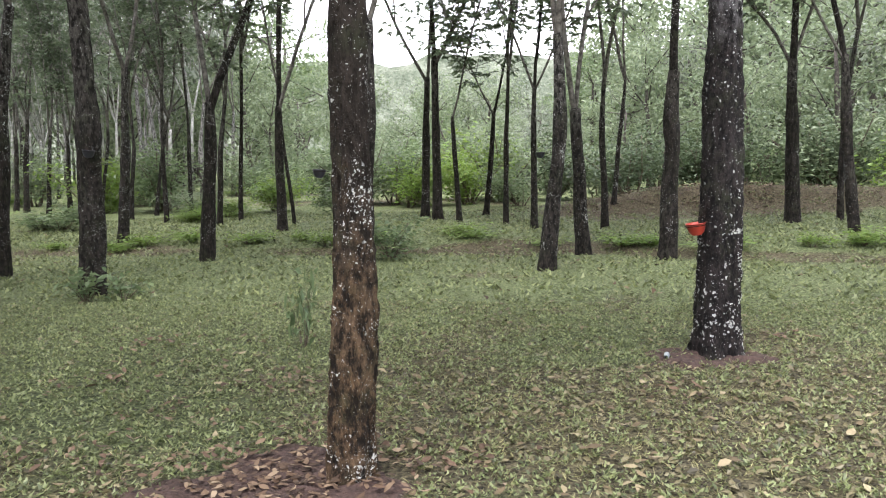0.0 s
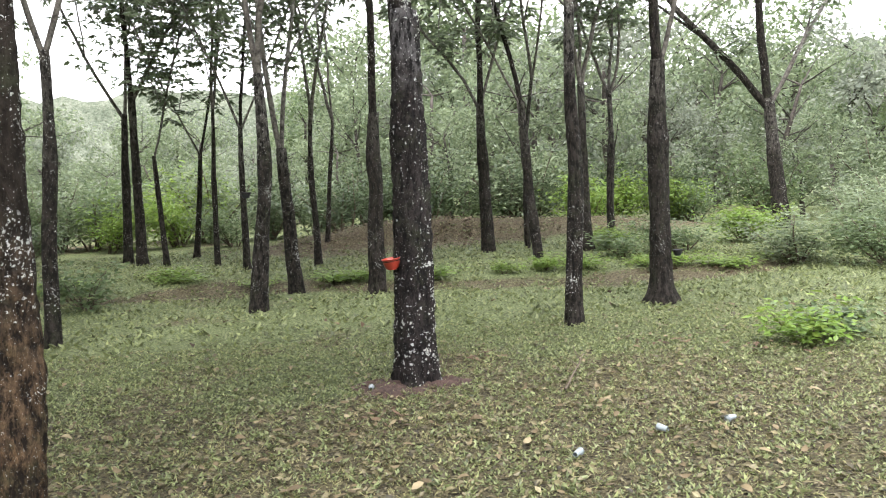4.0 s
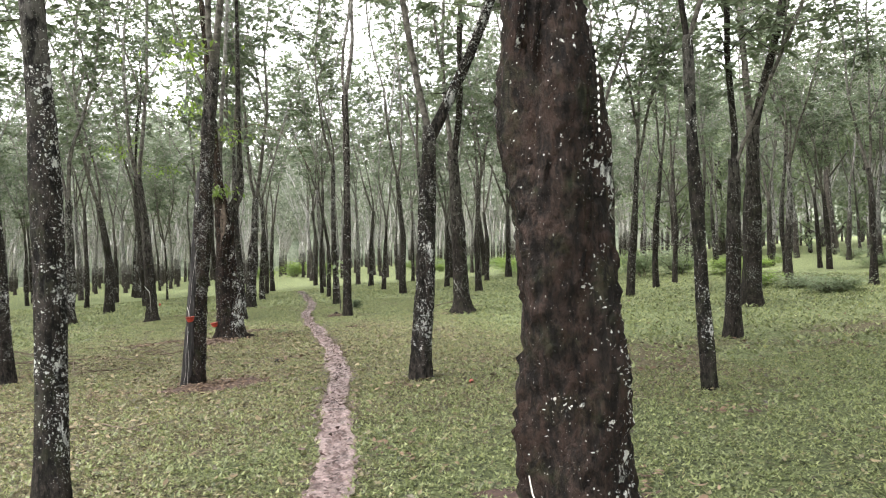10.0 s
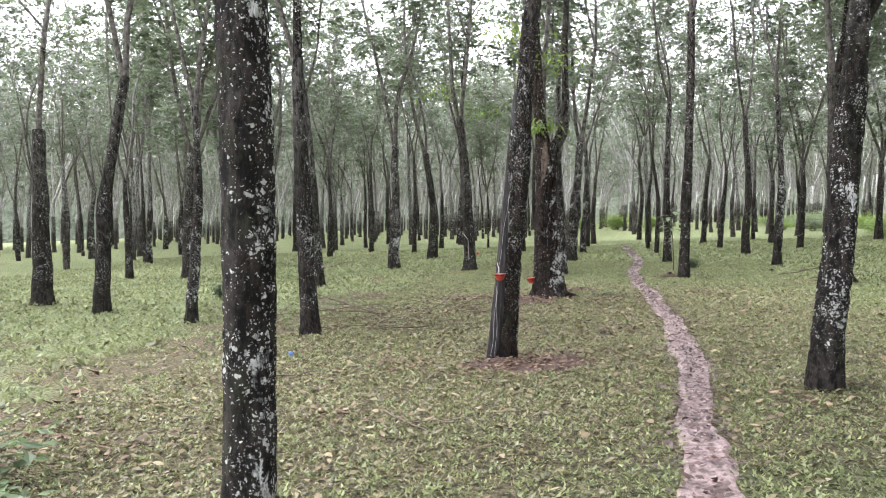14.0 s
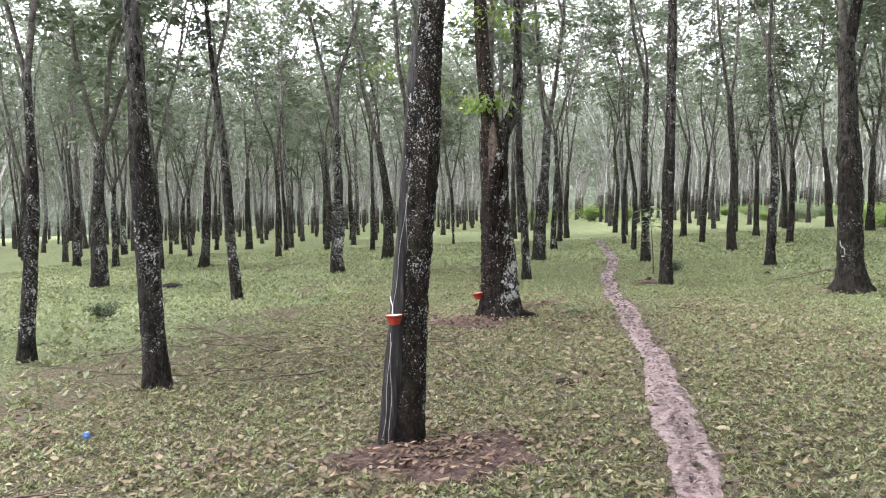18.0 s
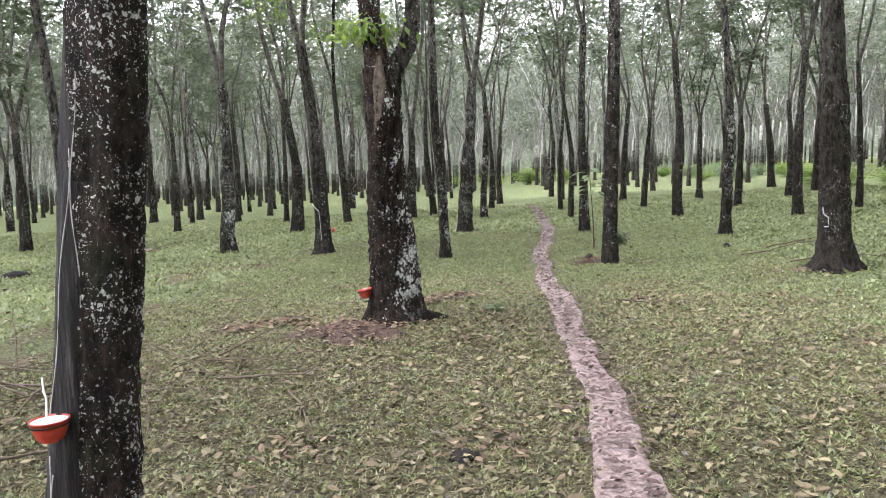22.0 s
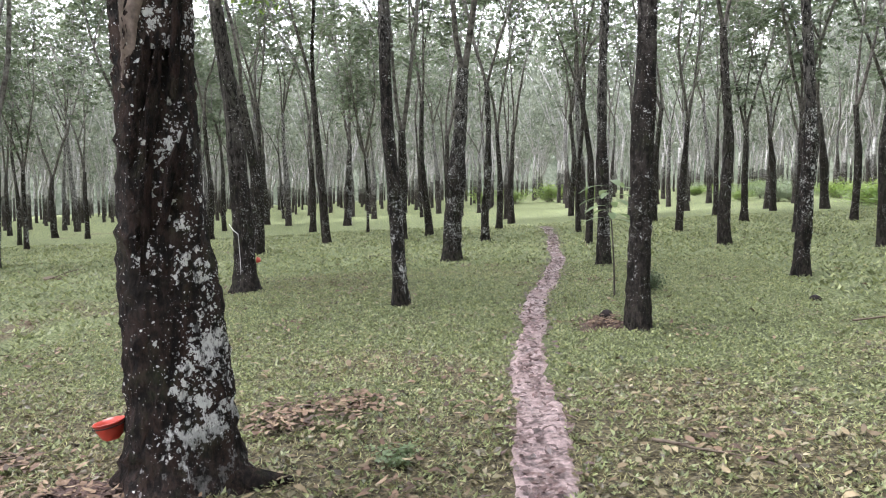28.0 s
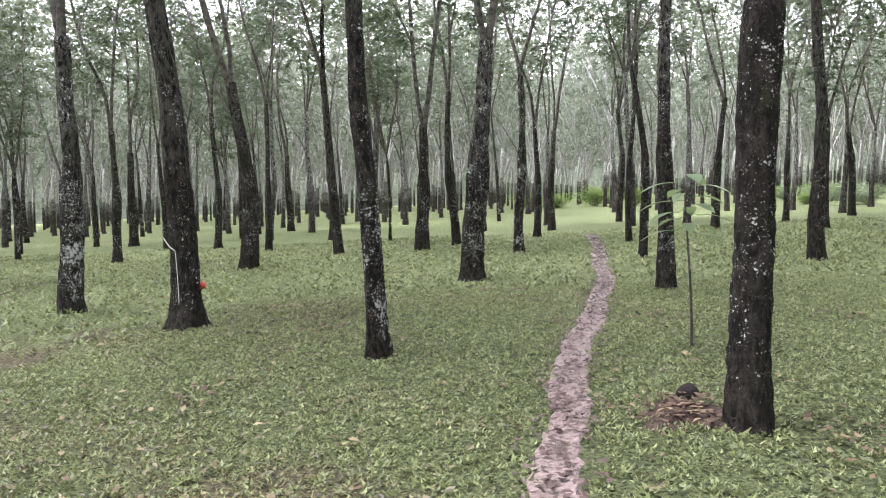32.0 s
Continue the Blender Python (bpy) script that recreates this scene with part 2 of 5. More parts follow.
def leaf_material(name, dark, light, yellow, through=0.35):
    """Thin leaves that let some of the sky's light through, each one of its own shade."""
    n = Nodes(name, 0.45, 0.4)
    r = n.island()
    c = n.ramp(r, (0.0, dark), (0.55, light), (0.93, light), (1.0, yellow))
    c = n.mix(n.math("ADD", 0.15, n.math("MULTIPLY", n.random(), 0.5)), c, n.mix(r, dark, light))
    n.colour(c)
    t = n.add("ShaderNodeBsdfTranslucent")
    n.link(n.mix(0.35, c, yellow), t.inputs["Color"])
    m = n.add("ShaderNodeMixShader")
    m.inputs[0].default_value = through
    out = n.tree.nodes["Material Output"]
    n.link(n.bsdf.outputs[0], m.inputs[1])
    n.link(t.outputs[0], m.inputs[2])
    n.link(m.outputs[0], out.inputs["Surface"])
    return n.mat


LEAF = leaf_material("rubber_leaf", (0.052, 0.074, 0.045), (0.145, 0.188, 0.120), (0.225, 0.265, 0.145), 0.40)
# Paler, greyer version of LEAF: mist over far foliage painted into its colour.
LEAF_HAZED = leaf_material("hazed_grey_green_leaf", (0.085, 0.104, 0.078), (0.225, 0.255, 0.195), (0.30, 0.33, 0.24), 0.45)
LEAF_FRESH = leaf_material("fresh_leaf", (0.09, 0.16, 0.03), (0.17, 0.28, 0.05), (0.32, 0.36, 0.09), 0.45)
LEAF_BUSH = leaf_material("bush_leaf", (0.055, 0.088, 0.042), (0.148, 0.205, 0.100), (0.25, 0.31, 0.13), 0.45)
# Lightened for the hazy hillside: the haze sits in the leaf colour.
LEAF_PALE = leaf_material("haze_pale_hill_leaf", (0.078, 0.112, 0.064), (0.20, 0.25, 0.145), (0.29, 0.34, 0.19), 0.45)
LEAF_DARK = leaf_material("dark_leaf", (0.028, 0.046, 0.022), (0.072, 0.105, 0.052), (0.12, 0.15, 0.07), 0.35)
GRASS = leaf_material("ground_weed_leaf", (0.022, 0.033, 0.012), (0.200, 0.236, 0.098), (0.41, 0.44, 0.20), 0.3)
STRAW = leaf_material("dry_grass_blade", (0.042, 0.040, 0.016), (0.25, 0.238, 0.100), (0.46, 0.44, 0.22), 0.2)

dead_n = Nodes("dead_leaf", 0.7, 0.3)
dead_n.colour(dead_n.mix(dead_n.noise(30, 4), dead_n.ramp(dead_n.island(), (0.0, (0.038, 0.025, 0.012)), (0.4, (0.098, 0.070, 0.034)), (0.8, (0.19, 0.150, 0.082)), (1.0, (0.34, 0.29, 0.17))), (0.11, 0.085, 0.048)))
DEAD = dead_n.mat

FLAKE = leaf_material("matted_leaf_flake", (0.026, 0.022, 0.012), (0.150, 0.130, 0.066), (0.30, 0.265, 0.15), 0.1)

g = Nodes("plantation_ground", 0.9, 0.2)
mid = g.noise(0.9, 5, 0.65)
fine = g.noise(28, 5, 0.7)
tuft = g.noise(9, 4, 0.65)
green = g.mix(g.ramp(fine, (0.38, 0.0), (0.66, 1.0)), (0.030, 0.038, 0.016), (0.258, 0.305, 0.138))
brown = g.mix(g.ramp(fine, (0.38, 0.0), (0.66, 1.0)), (0.016, 0.013, 0.009), (0.21, 0.18, 0.105))
lit = g.add("ShaderNodeAttribute")
lit.attribute_name = "litter"
cover = g.math("ADD", g.math("MULTIPLY", lit.outputs["Fac"], 1.5), g.math("MULTIPLY", mid, 0.5))
cover = g.math("ADD", cover, g.math("MULTIPLY", tuft, 0.35))
thick = g.add("ShaderNodeAttribute")
thick.attribute_name = "weed_cover"
soil_green = g.mix(g.ramp(fine, (0.36, 0.0), (0.68, 1.0)), (0.010, 0.013, 0.006), (0.125, 0.148, 0.066))
soil_brown = g.mix(g.ramp(fine, (0.36, 0.0), (0.68, 1.0)), (0.010, 0.009, 0.006), (0.155, 0.137, 0.078))
soil = g.mix(g.ramp(cover, (0.75, 0.0), (1.45, 1.0)), soil_green, soil_brown)
g.colour(g.mix(thick.outputs["Fac"], g.mix(g.ramp(cover, (0.75, 0.0), (1.45, 1.0)), green, brown), soil))
g.bump(g.math("ADD", fine, tuft), 1.0, 0.05)
GROUND = g.mat

s = Nodes("trodden_red_soil", 0.55, 0.4)
wetness = s.noise(2.2, 4, 0.6)
crumb = s.noise(34, 5, 0.7)
s.colour(s.mix(s.ramp(crumb, (0.32, 0.0), (0.68, 1.0)), (0.095, 0.068, 0.062), (0.33, 0.252, 0.240)))
s.link(s.ramp(wetness, (0.40, 0.32), (0.58, 0.8)), s.bsdf.inputs["Roughness"])
s.bump(crumb, 0.8, 0.02)
PATH_SOIL = s.mat

s2 = Nodes("bare_dark_soil", 0.85, 0.25)
crumb2 = s2.noise(22, 6, 0.7)
s2.colour(s2.mix(s2.ramp(crumb2, (0.32, 0.0), (0.7, 1.0)), (0.024, 0.016, 0.013), (0.098, 0.062, 0.050)))
s2.bump(crumb2, 0.9, 0.03)
BARE_SOIL = s2.mat

b = Nodes("bank_soil_with_leaves", 0.9, 0.2)
bn = b.noise(14, 6, 0.7)
b.colour(b.mix(b.ramp(bn, (0.32, 0.0), (0.7, 1.0)), (0.04, 0.027, 0.02), (0.19, 0.13, 0.095)))
b.bump(bn, 1.0, 0.06)
BANK = b.mat


mist_n = Nodes("misty_far_woods", 1.0, 0.0)
mist_clumps = mist_n.math("ADD", mist_n.math("MULTIPLY", mist_n.noise(0.22, 5, 0.7), 0.6), mist_n.math("MULTIPLY", mist_n.noise(1.6, 4, 0.7), 0.4))
mist_n.colour(mist_n.mix(mist_n.ramp(mist_clumps, (0.40, 0.0), (0.60, 1.0)), (0.095, 0.115, 0.082), (0.24, 0.262, 0.205)))
mist_n.bump(mist_clumps, 1.0, 1.5)
MIST = mist_n.mat


rust_n = Nodes("rusty_dead_leaf", 0.7, 0.3)
rust_n.colour(rust_n.ramp(rust_n.island(), (0.0, (0.028, 0.017, 0.010)), (0.5, (0.085, 0.052, 0.031)), (0.85, (0.135, 0.092, 0.056)), (1.0, (0.22, 0.165, 0.105))))
RUST = rust_n.mat


def plain(name, colour, rough=0.5, spec=0.4, vary=0.25, scale=20.0):
    n = Nodes(name, rough, spec)
    f = n.noise(scale, 4, 0.6)
    n.colour(n.mix(n.ramp(f, (0.3, 0.0), (0.7, 1.0)), tuple(v * (1 - vary) for v in colour), tuple(min(1, v * (1 + vary)) for v in colour)))
    n.bump(f, 0.3, 0.004)
    return n.mat


RED_PLASTIC = plain("red_plastic", (0.34, 0.04, 0.022), 0.35, 0.5)
BLACK_PLASTIC = plain("black_plastic", (0.018, 0.018, 0.024), 0.4, 0.5)
LATEX = plain("white_latex", (0.66, 0.65, 0.61), 0.5, 0.4, 0.1)
LATEX_OLD = plain("greyed_latex", (0.36, 0.35, 0.33), 0.6, 0.3, 0.3, 40)
CLEAR_PLASTIC = plain("milky_plastic", (0.25, 0.285, 0.295), 0.3, 0.5, 0.2)
BLUE_PLASTIC = plain("blue_plastic", (0.10, 0.2, 0.5), 0.35, 0.5)
ROPE = plain("pale_rope", (0.55, 0.52, 0.45), 0.8, 0.2)
TWIG = plain("dry_twig_wood", (0.105, 0.084, 0.062), 0.85, 0.2, 0.4)
RAW_WOOD = plain("peeled_wood", (0.13, 0.10, 0.078), 0.75, 0.25, 0.6, 14)
CHAR = plain("black_rotten_lump", (0.015, 0.012, 0.011), 0.9, 0.2, 0.5, 30)


groove_n = Nodes("grooved_tapping_scar", 0.6, 0.3)
groove_v = groove_n.mapped((1.0, 1.0, 0.06))
groove = groove_n.noise(48, 5, 0.65, groove_v)
groove_n.colour(groove_n.ramp(groove, (0.36, (0.008, 0.007, 0.007)), (0.56, (0.026, 0.023, 0.022)), (0.74, (0.12, 0.115, 0.11))))
groove_n.bump(groove, 1.0, 0.03)
GROOVED = groove_n.mat


# ---- helpers of my own ----
rng = np.random.default_rng(7)


class Geo:
    """Collects vertices and faces, and turns them into one mesh."""

    def __init__(self):
        self.v, self.f, self.n = [], [], 0

    def put(self, verts, faces):
        verts = np.asarray(verts, float).reshape(-1, 3)
        faces = np.asarray(faces, int)
        self.v.append(verts)
        self.f.append(faces + self.n)
        self.n += len(verts)
        return self

    def mesh(self, name, material, smooth=True):
        verts = np.concatenate(self.v)
        sizes = np.concatenate([np.full(len(f), f.shape[1]) for f in self.f])
        loops = np.concatenate([f.ravel() for f in self.f])
        me = bpy.data.meshes.new(name)
        me.vertices.add(len(verts))
        me.vertices.foreach_set("co", verts.ravel())
        me.loops.add(len(loops))
        me.loops.foreach_set("vertex_index", loops)
        me.polygons.add(len(sizes))
        me.polygons.foreach_set("loop_start", np.r_[0, np.cumsum(sizes)[:-1]])
        me.polygons.foreach_set("loop_total", sizes)
        me.polygons.foreach_set("use_smooth", np.full(len(sizes), smooth))
        me.update(calc_edges=True)
        me.validate()
        me.materials.append(material)
        return me


def tube(points, radii, sides=8, rough=0.0, seed=0, cap=True, lobes=None):
    """A tube along points: vertices and quads. rough: unevenness as a share of the radius; lobes(angle, height): factor on the radius."""
    p = np.asarray(points, float)
    r = np.asarray(radii, float)
    d = np.gradient(p, axis=0)
    d /= np.linalg.norm(d, axis=1)[:, None]
    ref = np.array([1.0, 0.02, 0.0]) if abs(d[:, 0]).mean() < 0.8 else np.array([0.0, 0.0, 1.0])
    a = np.cross(d, ref)
    a /= np.linalg.norm(a, axis=1)[:, None]
    b2 = np.cross(d, a)
    ang = np.arange(sides) * 2 * np.pi / sides
    rr = r[:, None] * np.ones(sides)
    if rough:
        k = np.random.default_rng(seed)
        wob = np.zeros_like(rr)
        run = np.r_[0, np.cumsum(np.linalg.norm(np.diff(p, axis=0), axis=1))]
        for _ in range(7):
            m, q, ph = k.integers(1, 6), k.uniform(-5, 5), k.uniform(0, 6.28)
            wob += k.uniform(0.3, 1) * np.sin(m * ang[None] + q * run[:, None] + ph)
        wob += k.normal(0, 0.5 if sides < 24 else 0.65, rr.shape)
        rr = rr * (1 + rough * wob / 2.2)
    if lobes is not None:
        rr = rr * lobes(ang[None], (p[:, 2] - p[0, 2])[:, None])
    v = p[:, None] + rr[..., None] * (np.cos(ang)[None, :, None] * a[:, None] + np.sin(ang)[None, :, None] * b2[:, None])
    i, j = np.meshgrid(np.arange(len(p) - 1), np.arange(sides), indexing="ij")
    j2 = (j + 1) % sides
    f = np.stack([i * sides + j, (i + 1) * sides + j, (i + 1) * sides + j2, i * sides + j2], -1).reshape(-1, 4)
    v = v.reshape(-1, 3)
    if cap:
        v = np.concatenate([v, p[-1:] + d[-1:] * r[-1] * 0.3])
        top = (len(p) - 1) * sides
        jj = np.arange(sides)
        tri = np.stack([top + jj, np.full(sides, len(v) - 1), np.full(sides, len(v) - 1), top + (jj + 1) % sides], -1)
        return v, f, tri[:, [0, 1, 3]]
    return v, f, None


def put_tube(geo, *args, **kw):
    v, f, tri = tube(*args, **kw)
    base = geo.n
    geo.put(v, f)
    if tri is not None:
        geo.f.append(tri + base)
    return geo


def leaves_at(geo, at, along, up, length, width):
    """Diamond-shaped leaves, slightly folded along the middle: one row per leaf."""
    at, along, up = (np.asarray(q, float) for q in (at, along, up))
    n = len(at)
    along = along / np.linalg.norm(along, axis=1)[:, None]
    side = np.cross(along, up)
    side /= np.linalg.norm(side, axis=1)[:, None] + 1e-9
    lift = np.cross(side, along)
    length, width = np.broadcast_to(length, n)[:, None], np.broadcast_to(width, n)[:, None]
    mid = at + 0.48 * length * along
    v = np.stack([at, mid + 0.5 * width * side + 0.12 * width * lift, at + length * along - 0.06 * length * lift, mid - 0.5 * width * side + 0.12 * width * lift], 1)
    f = np.arange(4 * n).reshape(n, 4)
    geo.put(v, f)
    return geo


def leaf_tips(geo, at, along, up, length, width):
    """Slim pointed leaves of one face each, for foliage further off."""
    at, along, up = (np.asarray(q, float) for q in (at, along, up))
    n = len(at)
    along = along / np.linalg.norm(along, axis=1)[:, None]
    side = np.cross(along, up)
    side /= np.linalg.norm(side, axis=1)[:, None] + 1e-9
    length, width = np.broadcast_to(length, n)[:, None], np.broadcast_to(width, n)[:, None]
    v = np.stack([at - 0.5 * width * side, at + 0.5 * width * side + 0.25 * length * along, at + length * along], 1)
    geo.put(v, np.arange(3 * n).reshape(n, 3))
    return geo


def unit(n, k=rng):
    v = k.normal(size=(n, 3))
    return v / np.linalg.norm(v, axis=1)[:, None]


def part(name, mesh, parent, label="", at=None):
    """One mesh object under a thing or a part."""
    ob = new(name, mesh)
    ob.parent = parent
    if at is not None:
        ob.matrix_local = at
    if label:
        ob["label"] = label
    return ob


def thing(name, m, label, category, group="", kind=""):
    ob = new(name)
    ob.empty_display_size = 0.2
    ob.matrix_world = m
    return tagged(ob, label, category, group, kind)


def alone(name, mesh, label, category, m=None, group="", kind=""):
    ob = new(name, mesh)
    if m is not None:
        ob.matrix_world = m
    return tagged(ob, label, category, group, kind)


def trail_y(x):
    """The middle of the trodden footpath."""
    return np.interp(-np.asarray(x, float), TRAIL_X, TRAIL_Y)


TRAIL_X = (-6, -2, 0, 3, 5.3, 7.8, 10, 12, 14.5, 17, 20, 22, 24, 26, 28.5, 31.5, 36, 45, 80)
TRAIL_Y = (-2.4, -0.7, 0.2, 1.15, 1.83, 2.44, 3.05, 3.5, 3.95, 4.3, 4.75, 5.05, 5.5, 6.05, 6.6, 7.1, 7.9, 9.1, 14.6)


def bump_hill(x, y, cx, cy, sx, sy, h):
    return h * np.exp(-(((x - cx) / sx) ** 2 + ((y - cy) / sy) ** 2))


def height(x, y):
    """The lie of the land: nearly flat, a low bank across the far side, an earth mound and rising ground beyond it."""
    x, y = np.asarray(x, float), np.asarray(y, float)
    z = 0.035 * np.sin(0.7 * x + 1.3 * np.sin(0.31 * y)) * np.sin(0.55 * y + 0.4) + 0.015 * np.sin(2.3 * x + 1.1 * y) * np.sin(1.9 * y - 0.7 * x)
    edge = 15.3 + 0.25 * np.sin(0.6 * x + 1.0) - 1.9 / (1 + np.exp(-np.clip(x - 2.6, -40, 40) / 0.8))
    gate = 1 / (1 + np.exp(-np.clip(x + 9, -60, 60) / 1.5))
    z = z - 0.05 * gate * np.exp(-(((y - edge + 0.5) / 0.7) ** 2)) + 0.15 * gate / (1 + np.exp(-np.clip(y - edge, -10, 10) / 0.35))
    z = z + bump_hill(x, y, 5.6, 22.4, 3.8, 1.0, 0.72) + bump_hill(x, y, 11.5, 22.2, 3.6, 1.1, 0.5)
    return z


def at_height(x, y):
    return float(height(x, y))


TABLE = np.random.default_rng(3).random((256, 256))


def value_noise(x, y):
    xi, yi = np.floor(x).astype(int), np.floor(y).astype(int)
    u, v = x - xi, y - yi
    u, v = u * u * (3 - 2 * u), v * v * (3 - 2 * v)
    q = lambda i, j: TABLE[(xi + i) % 256, (yi + j) % 256]
    return (q(0, 0) * (1 - u) + q(1, 0) * u) * (1 - v) + (q(0, 1) * (1 - u) + q(1, 1) * u) * v


def litter(x, y):
    """How far dead leaves and dry grass cover the weeds: 0 green, 1 brown."""
    x, y = np.asarray(x, float), np.asarray(y, float)
    z = 0.52 * value_noise(0.22 * x + 9, 0.22 * y + 4) + 0.33 * value_noise(0.75 * x, 0.75 * y + 31) + 0.25 * value_noise(2.3 * x + 5, 2.3 * y) - 0.30
    z = z + bump_hill(x, y, 3.6, 5.6, 3.0, 1.4, 0.28) + bump_hill(x, y, 1.0, 5.6, 2.2, 1.2, 0.22) + bump_hill(x, y, -11.8, 1.4, 3.6, 2.4, 0.16)
    z = z + bump_hill(x, y, -15.6, 0.3, 3.0, 2.2, 0.30) + bump_hill(x, y, -14, 4.6, 4.0, 1.8, 0.22) + bump_hill(x, y, -17.0, 2.3, 1.5, 1.2, 0.4)
    z = z + bump_hill(x, y, -8.0, -1.0, 2.5, 2.0, 0.12) + bump_hill(x, y, -19.5, 7.9, 1.5, 0.8, 0.35)
    z = z + bump_hill(x, y, -19.3, 4.1, 0.7, 0.4, 0.35) + bump_hill(x, y, -18.4, 5.6, 0.8, 0.6, 0.35) + bump_hill(x, y, -14.6, 3.3, 3.0, 2.8, 0.42) + bump_hill(x, y, -17.0, 5.2, 1.0, 2.2, 0.40) + bump_hill(x, y, -19.9, 3.2, 0.6, 0.5, 0.35) + bump_hill(x, y, -13.0, 2.2, 1.6, 0.9, 0.25)
    z = z + bump_hill(x, y, -8.2, -0.8, 2.6, 1.6, 0.26) + bump_hill(x, y, -11.5, -0.6, 2.4, 1.6, 0.2) + bump_hill(x, y, -4.6, 0.9, 1.4, 1.2, 0.2)
    edge = 15.3 + 0.25 * np.sin(0.6 * x + 1.0) - 1.9 / (1 + np.exp(-np.clip(x - 2.6, -40, 40) / 0.8))
    z = z + 0.55 * np.exp(-(((y - edge + 0.2) / 0.55) ** 2)) / (1 + np.exp(-np.clip(x + 9, -60, 60) / 1.5))
    z = z + bump_hill(x, y, 5.6, 21.9, 3.6, 1.0, 0.9) + bump_hill(x, y, 11.5, 21.8, 3.2, 1.1, 0.6)
    far = np.clip((np.hypot(x + 9, y - 2) - 13) / 9, 0, 1)
    return np.clip(z - 0.10 * far - 0.16 * np.clip((-18.5 - x) / 2, 0, 1) - 0.22 * np.clip((y - 6.5) / 2, 0, 1) * (y < 20), 0, 1)


# ---- ground, one sheet to the horizon ----
def spread(fine, outer):
    return np.r_[[-v for v in outer[::-1]] + fine[0] * 1.0, fine, np.array(outer) + fine[-1]]


gx = spread(np.arange(-58, 26, 0.42), [1.5, 4, 9, 20, 45, 100, 250, 600, 1500])
gy = spread(np.arange(-24, 36, 0.42), [1.5, 4, 9, 20, 45, 100, 250, 600, 1500])
X, Y = np.meshgrid(gx, gy, indexing="ij")
far_off = np.clip(1 - (np.hypot(X + 15, Y - 5) - 80) / 120, 0, 1)
V = np.stack([X, Y, height(X, Y) * far_off], -1).reshape(-1, 3)
ii, jj = np.meshgrid(np.arange(len(gx) - 1), np.arange(len(gy) - 1), indexing="ij")
F = np.stack([ii * len(gy) + jj, (ii + 1) * len(gy) + jj, (ii + 1) * len(gy) + jj + 1, ii * len(gy) + jj + 1], -1).reshape(-1, 4)
ground_mesh = Geo().put(V, F).mesh("ground", GROUND)
cover_attr = ground_mesh.attributes.new("litter", "FLOAT", "POINT")
cover_attr.data.foreach_set("value", litter(V[:, 0], V[:, 1]).astype(np.float32))
d_path = np.maximum(np.abs(V[:, 1] - trail_y(V[:, 0]) + 0.8) - 4.3, np.maximum(V[:, 0] + 3, -27.5 - V[:, 0]))
d_start = np.maximum(np.abs(V[:, 0] + 0.5) - 7.0, np.abs(V[:, 1] - 5.9) - 3.6)
weed_cover = np.clip(0.5 - np.minimum(d_path, d_start) / 2.6, 0, 1)
thick_attr = ground_mesh.attributes.new("weed_cover", "FLOAT", "POINT")
thick_attr.data.foreach_set("value", (0.75 * weed_cover).astype(np.float32))
alone("ground", ground_mesh, "damp plantation floor of low green weeds and brown leaf litter", "ground", kind="structure")

# ---- the footpath: a narrow trodden strip with ragged edges ----
xs = np.arange(5, -41, -0.045)
ym = trail_y(xs)
ym = np.convolve(np.pad(ym, 30, mode="edge"), np.ones(61) / 61, "valid")
ym = ym + 0.025 * np.sin(1.7 * xs) + 0.012 * np.sin(4.1 * xs + 1)
TRAIL_LINE = (xs, ym)
across = np.linspace(-1, 1, 15)
half = 0.155 + 0.025 * np.sin(0.9 * xs) + 0.06 * (value_noise(xs * 2.2, xs * 0 + 3.3) - 0.5) + 0.06 * (value_noise(xs * 9, xs * 0 + 7.3) - 0.5)
half2 = 0.155 + 0.025 * np.sin(1.1 * xs + 2) + 0.06 * (value_noise(xs * 2.2, xs * 0 + 13.3) - 0.5) + 0.06 * (value_noise(xs * 9, xs * 0 + 17.3) - 0.5)
PY = ym[:, None] + np.where(across[None] < 0, half[:, None], half2[:, None]) * across[None]
PX = xs[:, None] + 0 * PY
lumps = 0.018 * (value_noise(PX * 6, PY * 6) - 0.5) + 0.013 * (value_noise(PX * 17, PY * 17) - 0.5)
PZ = height(PX, PY) + 0.022 + (lumps - 0.012 * (1 - across[None] ** 2)) * (1 - across[None] ** 6) - 0.03 * across[None] ** 8
i, j = np.meshgrid(np.arange(len(xs) - 1), np.arange(14), indexing="ij")
PF = np.stack([i * 15 + j, i * 15 + j + 1, (i + 1) * 15 + j + 1, (i + 1) * 15 + j], -1).reshape(-1, 4)
alone("footpath", Geo().put(np.stack([PX, PY, PZ], -1), PF).mesh("footpath", PATH_SOIL), "narrow trodden footpath of damp pinkish-brown soil", "path", kind="structure")


